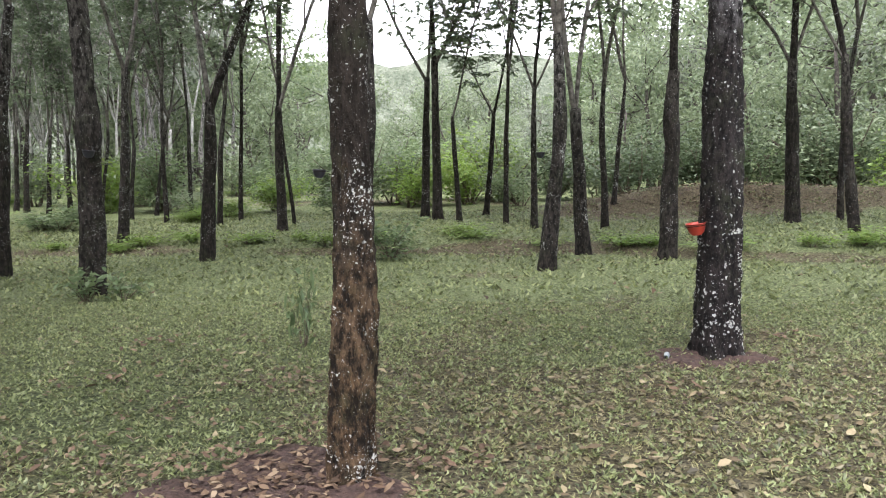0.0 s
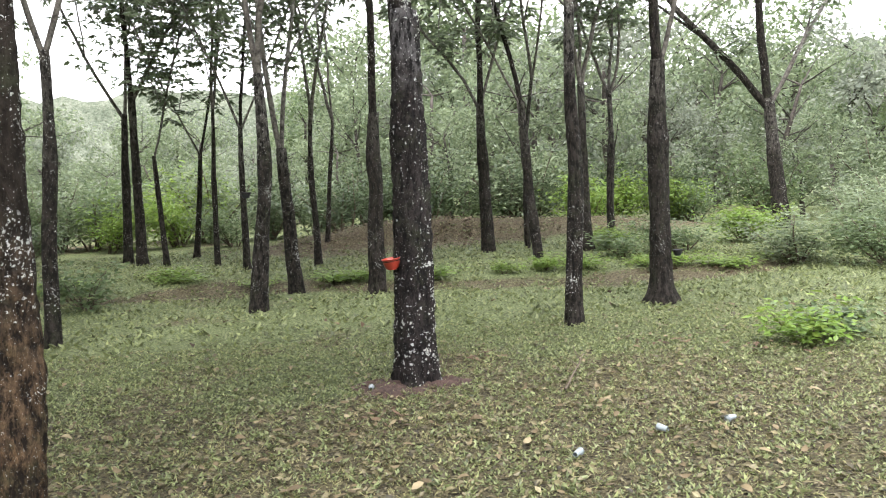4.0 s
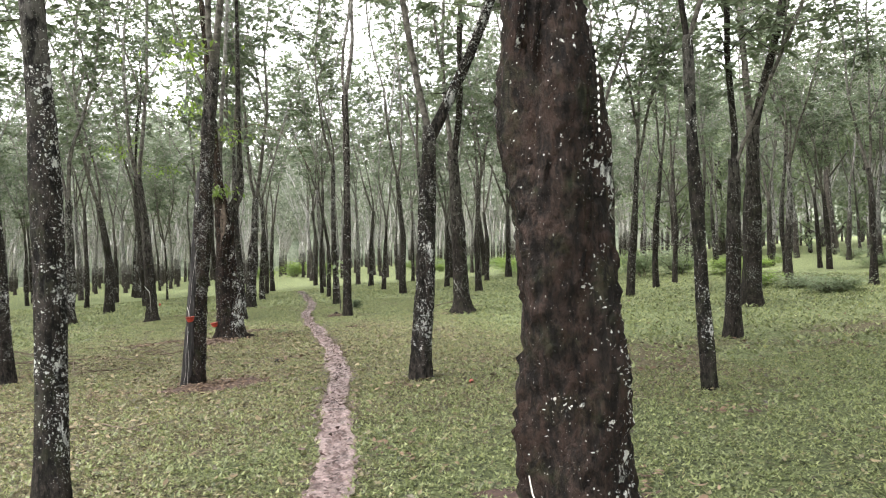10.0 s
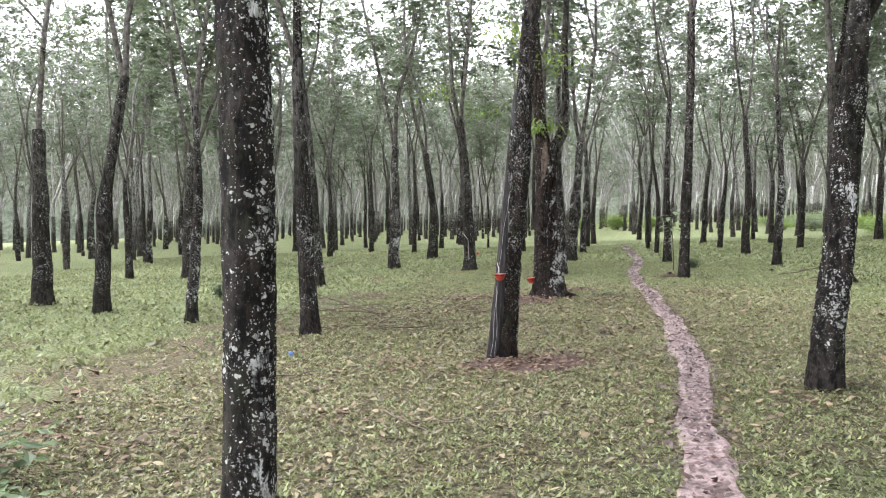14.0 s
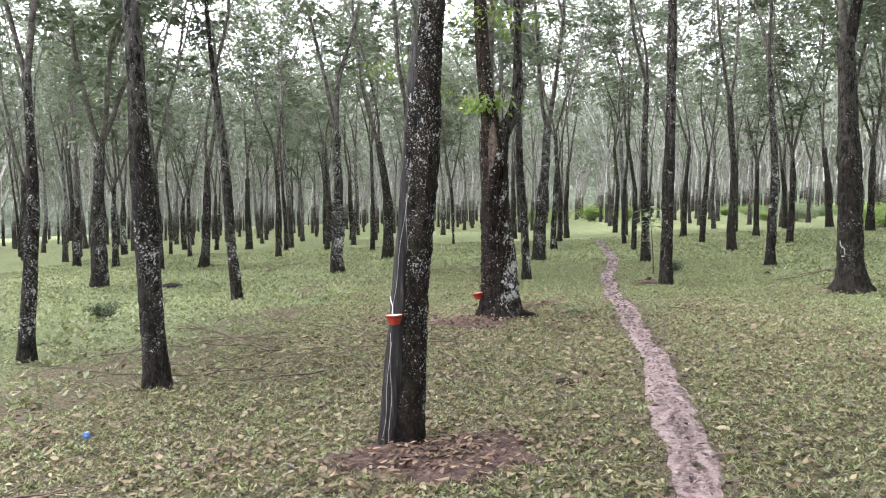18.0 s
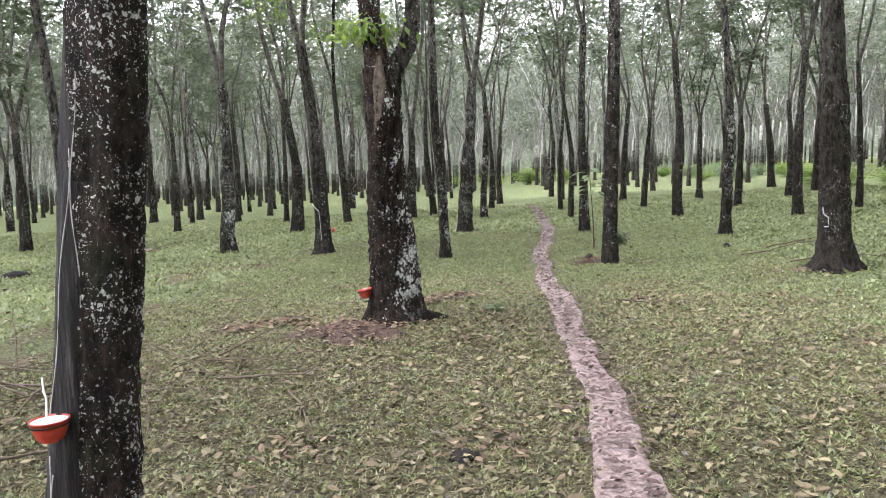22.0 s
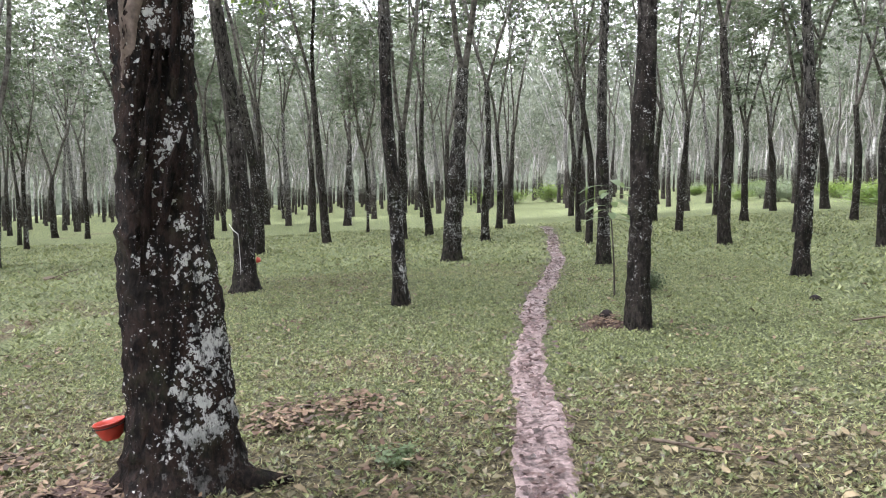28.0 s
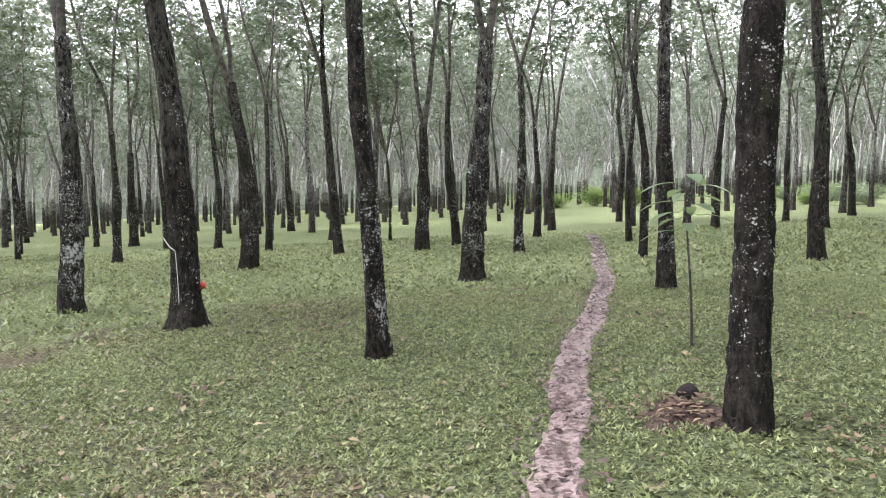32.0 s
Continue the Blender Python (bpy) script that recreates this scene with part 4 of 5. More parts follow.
# ---- the rows of the plantation, planted on a grid and thinned by age ----
TRUNKS = []
for q in range(12):
    k = np.random.default_rng(500 + q)
    r = (0.10, 0.12, 0.15, 0.09, 0.13, 0.11)[q % 6]
    # Two in three of these trunks take the haze-paled bark.
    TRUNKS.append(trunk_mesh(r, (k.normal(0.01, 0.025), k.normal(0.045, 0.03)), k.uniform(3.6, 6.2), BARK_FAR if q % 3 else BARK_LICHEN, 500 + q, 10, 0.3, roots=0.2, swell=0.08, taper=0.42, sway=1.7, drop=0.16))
ROW = np.array([-0.983, 0.182])
SIDE = np.array([0.182, 0.983])
spots = []
k = np.random.default_rng(77)
for row in range(-26, 30):
    shift = k.uniform(0, 5.9)
    for step_ in range(-4, 27):
        p = np.array([0.0, -0.70]) + ROW * (5.9 * step_ + shift + k.normal(0, 0.35)) + SIDE * (2.87 * row + k.normal(0, 0.25))
        x, y = p
        if k.random() < (0.40 if y > 20 and x > -22 else 0.07):
            continue
        if y > 9 and x > -0.30 * y - 1.0 or y > 90 or (x > -14 and y > 5 and x < 14 and y < 17):
            continue
        if x < -28 and 13.5 < y - float(trail_y(x)) < 19:
            continue
        if -16 < x < 14 and -7.5 < y - 0.0 < 10 or (-24 < x < -14 and -6.0 < y < 9.5):
            continue
        if -46 < x <= -22 and -13.5 < y < 18 or (-46 < x < -14 and -7 < y < 12) or (-20 < x < -6 and 8 < y < 20):
            continue
        if x > -8 and y < -7 or (x > -20 and y < -24) or x > 12 or np.hypot(x + 10, y - 3) > 150:
            continue
        if abs(y - float(trail_y(x))) < 1.3:
            continue
        if min((x - a) ** 2 + (y - b_) ** 2 for a, b_ in TREES) < 2.1 ** 2:
            continue
        spots.append((float(np.hypot(max(0.0, abs(x + 14) - 14), y - 3)), x, y))
spots.sort()
NEAR_COUNT = 165
for _, x, y in spots[:NEAR_COUNT]:
    mesh, top, r_top = TRUNKS[int(k.integers(len(TRUNKS)))]
    tree = thing("rubber_tree", pose(x, y, at_height(x, y), 0, 0, k.uniform(-40, 40)), "slender plantation rubber tree with a dark tapped foot", "tree", "rubber trees of the plantation")
    part("trunk", mesh, tree)
    dress(tree, top, r_top, k, pool=LIGHT)


def far_template(seed):
    """A rubber tree for the far rows: few faces, the same build."""
    kk = np.random.default_rng(seed)
    fork, r = kk.uniform(3.0, 5.0), kk.uniform(0.09, 0.14)
    wood, lower, leaf = Geo(), Geo(), Geo()
    put_tube(lower, [(0, 0, -0.1), (0, 0, 0.2), (0.02, 0.05, 1.2), (0.03, 0.1, 2.4)], [r * 1.6, r * 1.1, r, r * 1.02], 7, cap=False)
    put_tube(wood, [(0.03, 0.1, 2.4), (0.04, 0.16, 3.4), (0.05, 0.3, fork)], [r * 0.98, r * 0.8, r * 0.7], 6)
    for q in range(4):
        az = kk.uniform(0, 6.3)
        pts, _ = branch_points((0.05, 0.3, fork - 0.1), (0.26 * np.cos(az), 0.26 * np.sin(az) + 0.05, 1), kk.uniform(9, 13), 6, kk, 0.15, 0.08)
        put_tube(wood, pts, np.linspace(r * 0.6, 0.03, 7), 3)
        for c in range(2, 7):
            for _ in range(2 * c - 1):
                spot = pts[c] + kk.normal(0, 0.8, 3)
                w = unit(3, kk)
                w[:, 2] -= 0.3
                leaf_tips(leaf, spot + kk.normal(0, 0.2, (3, 3)), w, unit(3, kk), 0.62, 0.28)
    return [(np.concatenate(q.v), q.f) for q in (lower, wood, leaf)]


FAR = [far_template(900 + q) for q in range(6)]
pools = [Geo(), Geo(), Geo()]
for _, x, y in spots[NEAR_COUNT:]:
    a, sc = k.uniform(-0.6, 0.6), k.uniform(0.85, 1.2)
    rot = np.array([[np.cos(a), -np.sin(a), 0], [np.sin(a), np.cos(a), 0], [0, 0, 1]]) * sc
    for pool, (v, fs) in zip(pools, FAR[int(k.integers(6))]):
        base = pool.n
        pool.v.append(v @ rot.T + np.array([x, y, at_height(x, y)]))
        pool.n += len(v)
        for f in fs:
            pool.f.append(f + base)
rows_far = thing("far_rubber_rows", pose(0, 0, 0), "distant rows of rubber trees with dark feet and haze-paled limbs", "trees", kind="stuff")
# The haze of distance is painted in: paler bark, limb and leaf colours.
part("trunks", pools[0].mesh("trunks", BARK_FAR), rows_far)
part("limbs", pools[1].mesh("limbs", LIMB_HAZED), rows_far)
part("crowns", pools[2].mesh("crowns", LEAF_HAZED, smooth=False), rows_far)


# ---- bushes, wild trees and woods round the plantation ----
def bush_mesh(seed, material, many=420, leaf=0.13, shape=leaves_at):
    """A bush one metre high and wide: bent stems, uneven clumps of leaves with gaps."""
    kk = np.random.default_rng(seed)
    stems, leaf_geo = Geo(), Geo()
    for _ in range(9):
        a, t = kk.uniform(0, 6.3), kk.uniform(0.15, 0.6)
        pts, _ = branch_points((0.05 * np.cos(a), 0.05 * np.sin(a), -0.04), (t * np.cos(a), t * np.sin(a), 1), kk.uniform(0.5, 1.0), 6, kk, -0.1, 0.12)
        put_tube(stems, pts, np.linspace(0.014, 0.004, 7), 3)
        end = pts[3:]
        n = many // 9
        at = end[kk.integers(0, len(end), n)] + kk.normal(0, 0.13, (n, 3)) * (1, 1, 0.8)
        at[:, 2] = np.clip(at[:, 2], 0.03, None)
        w = unit(n, kk)
        w[:, 2] = w[:, 2] * 0.5 - 0.1
        shape(leaf_geo, at, w, np.array([0, 0, 1]) + kk.normal(0, 0.5, (n, 3)), leaf * kk.uniform(0.6, 1.3, n), leaf * 0.55)
    return stems.mesh("woody_base", TWIG), leaf_geo.mesh("foliage", material, smooth=False)


BUSHES = [bush_mesh(40 + q, (LEAF_BUSH, LEAF_BUSH, LEAF_FRESH, LEAF_DARK)[q % 4], (560, 420, 520, 620)[q % 4], (0.12, 0.15, 0.12, 0.13)[q % 4]) for q in range(8)]
BUSHES += [bush_mesh(70 + q, LEAF_BUSH, (90, 63)[q], 0.26) for q in range(2)]
THICKETS = [bush_mesh(90 + q, (LEAF_BUSH, LEAF_PALE, LEAF_FRESH, LEAF_DARK)[q], 2200, 0.062, leaf_tips) for q in range(4)]


def bush(x, y, wide, high, which, label="leafy green bush among the weeds"):
    ob = thing("bush", pose(x, y, at_height(x, y), 0, 0, (x * 91 + y * 57) % 360) @ Matrix.Diagonal((wide, wide, high, 1)), label, "bush", "bushes at the plantation's edge")
    stems, leaf_ = BUSHES[which] if wide < 1.5 else THICKETS[which % 4]
    part("woody_base", stems, ob)
    part("foliage", leaf_, ob)
    return ob


SHRUB_LABEL = "low bright-green shrub growing out of leaf litter"
bush(6.25, 7.0, 0.9, 0.5, 2, SHRUB_LABEL)
bush(6.75, 7.3, 0.8, 0.42, 1, SHRUB_LABEL)
bush(-5.0, 9.80, 0.5, 0.5, 8, "broad-leaved seedling at the foot of a tree")
bush(-4.55, 9.9, 0.55, 0.4, 9, "broad-leaved seedling at the foot of a tree")
bush(-6.95, -1.95, 0.9, 0.40, 1, "low shrub beside a tree foot")
bush(-6.6, -1.6, 0.7, 0.30, 5, "low shrub beside a tree foot")
k = np.random.default_rng(64)
for q in range(20):
    x = -9 + 1.0 * q + k.normal(0, 0.25)
    y = 15.7 - 1.9 / (1 + np.exp(-(x - 2.6) / 0.8)) + k.normal(0, 0.35)
    w = k.uniform(0.5, 1.1)
    bush(x, float(y), w, k.uniform(0.16, 0.34), int(k.choice([2, 2, 6])), "low leafy weeds along the edge of a bank")
bush(-1.8, 14.2, 1.2, 0.85, 0, "feathery green bush on the low bank")
bush(-18.7, -4.1, 0.45, 0.40, 3, "dead dark weed sprig")
bush(-17.2, 3.55, 0.22, 0.13, 1, "tuft of fresh green grass")
k = np.random.default_rng(21)
for x, y, w, h, q in ((10.2, 15.6, 1.9, 1.0, 0), (11.3, 13.4, 2.0, 1.1, 1), (12.0, 11.8, 1.9, 1.2, 4), (13.6, 14.2, 2.2, 1.5, 5), (15.0, 12.4, 2.4, 1.7, 0), (13.0, 17.3, 2.2, 1.2, 2), (16.2, 15.8, 2.4, 1.7, 1), (18.0, 13.2, 2.6, 2.0, 4), (17.8, 18.2, 2.4, 1.6, 5), (9.2, 17.4, 1.6, 0.7, 2), (8.6, 15.4, 1.2, 0.6, 0)):
    bush(x, y, w, h, q)
for x, y, w, h, q in ((-7.4, 25.5, 2.2, 1.5, 2), (-5.0, 24.0, 1.9, 1.3, 0), (-9.6, 24.5, 2.0, 1.0, 1), (-3.2, 26.5, 2.4, 2.0, 6), (-1.2, 27.5, 2.6, 2.4, 2), (0.6, 25.5, 2.0, 1.5, 0), (-5.8, 28.5, 2.6, 2.6, 4), (1.8, 29.5, 3.0, 2.8, 3), (4.5, 28.5, 3.0, 2.6, 7), (7.6, 28.2, 3.2, 2.8, 3), (10.8, 28.0, 3.2, 2.8, 7), (13.8, 27.5, 3.0, 3.0, 3), (16.8, 26.5, 3.0, 3.0, 7), (19.8, 25.0, 3.2, 3.2, 4), (22.5, 22.0, 3.4, 3.4, 5), (24.5, 18.5, 3.6, 3.6, 0), (26, 14, 3.6, 3.6, 4), (27, 9, 3.6, 3.8, 1), (22, 17, 2.8, 2.4, 3)):
    bush(x, y, w, h, q, "thick bush at the edge of the wood")
for q in range(46):
    x = -26 - 1.5 * q + k.normal(0, 1.0)
    y = float(trail_y(x)) + 15.5 + k.normal(0, 1.3) + max(0.0, 0.2 * (-30 - x)) * 0.2
    bush(x, y, k.uniform(1.6, 2.8), k.uniform(0.8, 1.5), int(k.choice([2, 6, 0, 1])), "yellow-green bush in the open strip")
for q in range(34):
    a = radians(14 + q * 1.05)
    d = k.uniform(22, 48)
    x, y = 0.5 - d * np.sin(a), 0.5 + d * np.cos(a)
    bush(x, y, k.uniform(1.0, 2.0), k.uniform(0.4, 0.7), int(k.choice([2, 6, 0, 5])), "low weeds and bushes between the far rows")


def wild_tree_mesh(seed, material):
    """A broad wild tree ten metres high with an uneven, gappy crown."""
    kk = np.random.default_rng(seed)
    wood, leaf_geo = Geo(), Geo()
    pts, _ = branch_points((0, 0, -0.2), (0.05, 0.02, 1), 6.5, 8, kk, 0.1, 0.05)
    put_tube(wood, pts, np.linspace(0.2, 0.06, 9), 7, 0.06, seed)
    for _ in range(15):
        u = int(kk.integers(1, 9))
        a = kk.uniform(0, 6.3)
        sub, _ = branch_points(pts[u], (np.cos(a), np.sin(a), kk.uniform(0.0, 1.2)), kk.uniform(1.6, 3.6), 5, kk, 0.2, 0.1)
        put_tube(wood, sub, np.linspace(0.05, 0.015, 6), 3)
        for c in (3, 4, 5):
            n = 64
            o = unit(n, kk)
            spot = sub[c] + o * kk.uniform(0.35, 1.0, n)[:, None] * (1.0, 1.0, 0.65)
            w = o + kk.normal(0, 0.6, (n, 3))
            w[:, 2] -= 0.4
            leaf_tips(leaf_geo, spot, w, np.array([0, 0, 1]) + kk.normal(0, 0.5, (n, 3)), kk.uniform(0.18, 0.32, n), 0.14)
    return wood.mesh("trunk", DARKLIMB), leaf_geo.mesh("crown", material, smooth=False)


# Most crowns use haze-lightened leaf colours.
WILD = [wild_tree_mesh(60 + q, (LEAF_PALE, LEAF_HAZED, LEAF_BUSH, LEAF_PALE, LEAF_PALE)[q % 5]) for q in range(5)]
EDGE_YAW = (-78, -45, -34, -26, -14, -9, -4, 8, 14, 24)
EDGE_RISE = (14, 11, 10, 15, 16, 12, 6, 5.5, 8, 9)
for d0, share, n in ((31, 0.55, 16), (39, 0.75, 22), (50, 0.9, 30), (66, 1.05, 34)):
    for q in range(n):
        yaw = -78 + q * 100 / n + k.normal(0, 1.2)
        d = d0 + k.normal(0, 2.5)
        h = (np.tan(radians(float(np.interp(yaw, EDGE_YAW, EDGE_RISE)))) * d * share + 1.7) * k.uniform(0.62, 1.25)
        x, y = 0.6 - d * np.sin(radians(yaw)), 0.4 + d * np.cos(radians(yaw))
        ob = thing("wild_tree", pose(x, y, at_height(x, y), 0, 0, k.uniform(0, 360)) @ Matrix.Diagonal((h / 8, h / 8, h / 9, 1)), "broad green wild tree in the wood beyond the plantation", "tree", "wild trees of the hillside wood")
        wood, leaf_ = WILD[int(k.integers(5))]
        part("trunk", wood, ob)
        part("crown", leaf_, ob)
for x, y, w, h in ((-82, 13.0, 3.2, 1.8), (-84, 16.5, 3.4, 2.2), (-80, 19.0, 3.0, 1.8), (-83, 10.0, 3.0, 1.9)):
    bush(x, y, w, h, 2, "yellow-green bush at the far end of the path")
# dark shrubs of the undergrowth behind the earth mound and the thin trees
for q in range(26):
    yaw = -34 + 2.9 * q + k.normal(0, 0.8)
    d = k.uniform(27, 31) if yaw < 12 else k.uniform(31, 44)
    h = k.uniform(1.8, 3.2)
    bush(0.6 - d * np.sin(radians(yaw)), 0.4 + d * np.cos(radians(yaw)), h * 1.15, h, int(k.choice([3, 7, 0, 1] if -22 < yaw < -3 else [0, 1, 2, 4])), "shrub in the shade of the wood")

for q in range(20):
    yaw, d = 16 + q * 1.9 + k.normal(0, 1.0), k.uniform(60, 88)
    x, y = 0.6 - d * np.sin(radians(yaw)), 0.4 + d * np.cos(radians(yaw))
    h = k.uniform(12, 18)
    ob = thing("wild_tree", pose(x, y, at_height(x, y), 0, 0, k.uniform(0, 360)) @ Matrix.Diagonal((h / 9, h / 9, h / 9, 1)), "broad green wild tree in the wood beyond the plantation", "tree", "wild trees of the hillside wood")
    wood, leaf_ = WILD[int(k.integers(5))]
    part("trunk", wood, ob)
    part("crown", leaf_, ob)

# ---- bare soil and earth at the feet of trees ----
soil_patch(-0.75, 4.15, 0.80, 0.62, "bare reddish soil round the foot of a tree", 1)
soil_patch(2.05, 7.05, 0.55, 0.40, "dark trodden soil at a tree's roots", 2)
soil_patch(-10.85, 1.60, 0.55, 0.75, "bare reddish soil strewn with dead leaves", 3)
soil_patch(-16.55, 2.0, 0.70, 0.60, "bare reddish soil strewn with dead leaves", 4)
soil_patch(-21.05, 5.66, 0.36, 0.30, "small heap of bare red earth", 5, rise=0.02)
soil_patch(-4.35, 3.0, 0.5, 0.5, "dark soil round the foot of a massive tree", 6)


# ---- cups, spouts and latex on the tapped trees ----
def cup_meshes(material, r=0.06, h=0.075):
    """A tapping cup: a thin-walled bowl with a rim, and the latex in it."""
    a = np.arange(20) * 2 * np.pi / 20
    prof = [(0.45, 0.0), (0.72, 0.18), (0.92, 0.6), (1.0, 1.0), (1.06, 1.0), (1.06, 0.93), (0.98, 0.9), (0.90, 0.62), (0.68, 0.22), (0.3, 0.1)]
    v = np.array([[(q * r * np.cos(t), q * r * np.sin(t), z * h) for t in a] for q, z in prof]).reshape(-1, 3)
    i, j = np.meshgrid(np.arange(len(prof) - 1), np.arange(20), indexing="ij")
    f = np.stack([i * 20 + j, i * 20 + (j + 1) % 20, (i + 1) * 20 + (j + 1) % 20, (i + 1) * 20 + j], -1).reshape(-1, 4)
    bowl = Geo().put(v, f)
    for ring in (0, len(prof) - 1):
        base = ring * 20
        bowl.f.append(np.stack([np.full(18, base), base + np.arange(1, 19), base + np.arange(2, 20)], -1))
    fill = np.array([(0.97 * r * np.cos(t), 0.97 * r * np.sin(t), 0.93 * h) for t in a] + [(0, 0, 0.98 * h)])
    latex = Geo().put(fill, np.stack([np.arange(20), (np.arange(20) + 1) % 20, np.full(20, 20)], -1))
    wire = [(1.08 * r * np.cos(t), 1.08 * r * np.sin(t), 0.8 * h) for t in np.linspace(0, 6.283, 25)]
    ring = put_tube(Geo(), wire, np.full(25, 0.0025), 5, cap=False)
    return bowl.mesh("bowl", material), latex.mesh("latex", LATEX), ring.mesh("wire_ring", CHAR)


CUP_RED, CUP_BLACK = cup_meshes(RED_PLASTIC), cup_meshes(BLACK_PLASTIC)


def cup(x, y, z, meshes, label, scale=1.0, tilt=(0, 0), full=True, arm=None):
    ob = thing("latex_cup", pose(x, y, z, tilt[0], tilt[1], 0) @ Matrix.Scale(scale, 4), label, "cup", "latex cups on the trees")
    part("bowl", meshes[0], ob)
    if full:
        part("latex", meshes[1], ob, "dried white latex")
    part("wire_ring", meshes[2], ob)
    if arm:
        line = [(0, 0, 0.06), (0.5 * arm[0], 0.5 * arm[1], 0.065), (arm[0], arm[1], 0.06)]
        part("wire_arm", put_tube(Geo(), line, (0.003, 0.003, 0.003), 5).mesh("wire_arm", CHAR), ob)
    return ob


def ribbon_tube(name, pts, r, material, label, category, sides=6):
    return alone(name, put_tube(Geo(), pts, np.full(len(pts), r) if np.isscalar(r) else r, sides, 0.15, 3).mesh(name, material), label, category)


cup(1.985, 7.08, 1.04, CUP_RED, "red plastic latex cup wired to a dark trunk", 1.35, (0, -8), False, (0.07, 0.03))
cup(-5.02, 10.10, 1.83, CUP_BLACK, "black plastic latex cup on a brown trunk", 1.3, (0, 6), False, (-0.12, 0.08))
cup(6.58, 9.98, 0.68, CUP_BLACK, "small black latex cup beside a trunk", 1.1, (0, 0), False, (-0.11, 0.08))
cup(-0.50, 4.33, 1.63, CUP_BLACK, "black plastic latex cup on a mossy trunk", 0.55, (0, 5), False, (0.08, 0.04))
cup(0.84, 12.30, 1.70, CUP_BLACK, "black plastic latex cup on a thin trunk", 1.2, (0, 0), False, (0.1, 0.05))
cup(-11.078, 1.320, 0.845, CUP_RED, "red latex cup brimming with white latex", 0.95, (0, 0), True, (-0.08, 0.02))
cup(-16.98, 2.15, 0.32, CUP_RED, "orange-red latex cup at a stout tree's foot", 1.25, (10, 0), False, (-0.05, 0.10))
cup(-25.33, 1.33, 0.53, CUP_RED, "orange-red latex cup on a flared trunk", 0.8, (80, 0), False, (0.0, -0.14))

ribbon_tube("vine", [(-17.0, 2.65, 4.4), (-16.95, 3.2, 4.55), (-16.9, 3.7, 4.4), (-16.9, 4.1, 4.0), (-16.95, 4.35, 3.5)], 0.008, TWIG, "thin drooping vine by a forked tree", "vine")
# spouts and dried latex
ribbon_tube("spout", [(-11.118, 1.295, 1.04), (-11.10, 1.303, 1.00), (-11.092, 1.312, 0.98), (-11.085, 1.310, 0.92)], 0.0035, LATEX, "white latex running from a metal spout", "latex")
for q in range(4):
    turn = radians((-38, -24, -6, 12)[q])
    low_, top_ = ((0.05, 0.78), (0.9, 1.75), (0.02, 0.72), (1.25, 2.2))[q]
    pts = []
    for z in np.linspace(low_, top_, 18):
        rr = 0.0905 - 0.0127 * z
        t2 = turn + 0.24 * np.sin(4.3 * z + q) + 0.12 * np.sin(11 * z + 2 * q)
        pts.append((-11.19 - 0.012 * z + rr * np.cos(t2), 1.238 + 0.120 * z + rr * np.sin(t2), z))
    ribbon_tube("latex_streak", pts, 0.0012 + 0.0010 * np.abs(np.sin(5 * np.linspace(0, 3, 18) + q)), LATEX_OLD, "dried white latex streak down a trunk", "latex", 5)
pts = [(-25.235 + 0.012 * np.sin(4 * z), 1.02 + 0.018 * np.sin(3 * z), z) for z in np.linspace(0.02, 0.95, 14)]
ribbon_tube("latex_streak", pts, 0.0035, LATEX, "long white latex streak down a dark trunk", "latex")
ribbon_tube("spout", [(-25.24, 0.90, 1.12), (-25.235, 0.96, 1.02), (-25.235, 1.03, 0.96)], 0.006, LATEX, "slanting white tapping cut on a trunk", "latex")
ribbon_tube("spout", [(-18.60, 8.235, 0.86), (-18.595, 8.24, 0.78), (-18.565, 8.29, 0.72), (-18.56, 8.29, 0.63)], 0.006, LATEX, "white latex running from a spout", "latex")
ribbon_tube("spout", [(-18.60, 8.25, 0.60), (-18.56, 8.30, 0.602), (-18.53, 8.36, 0.60)], 0.007, LATEX, "pale rim of a cup holder on a trunk", "latex")
ribbon_tube("rope", [(-3.28 + 0.262 * np.cos(q), 2.54 + 0.262 * np.sin(q), z) for q, z in ((-1.66, 0.60), (-1.63, 0.52), (-1.54, 0.45), (-1.40, 0.41), (-1.25, 0.40))], 0.004, ROPE, "pale rope hanging on a massive trunk", "rope")
beads = [(-3.06 + 0.008 * np.sin(9 * z) + 0.01 * (z - 2), 2.545 + 0.055 * np.sin(0.8 * z - 0.9) + 0.03 * (2.9 - z), z) for z in np.linspace(2.05, 2.95, 26)]
for n, (x, y, z) in enumerate(beads):
    v, f, tri = tube([(x, y, z - 0.009), (x, y, z), (x, y, z + 0.009)], [0.003, 0.0065, 0.003], 6, cap=True)
    geo = Geo().put(v, f)
    geo.f.append(tri)
    alone("latex_bead", geo.mesh("latex_bead", LATEX), "small white latex bead on dark bark", "latex", group="row of latex beads on the massive tree")


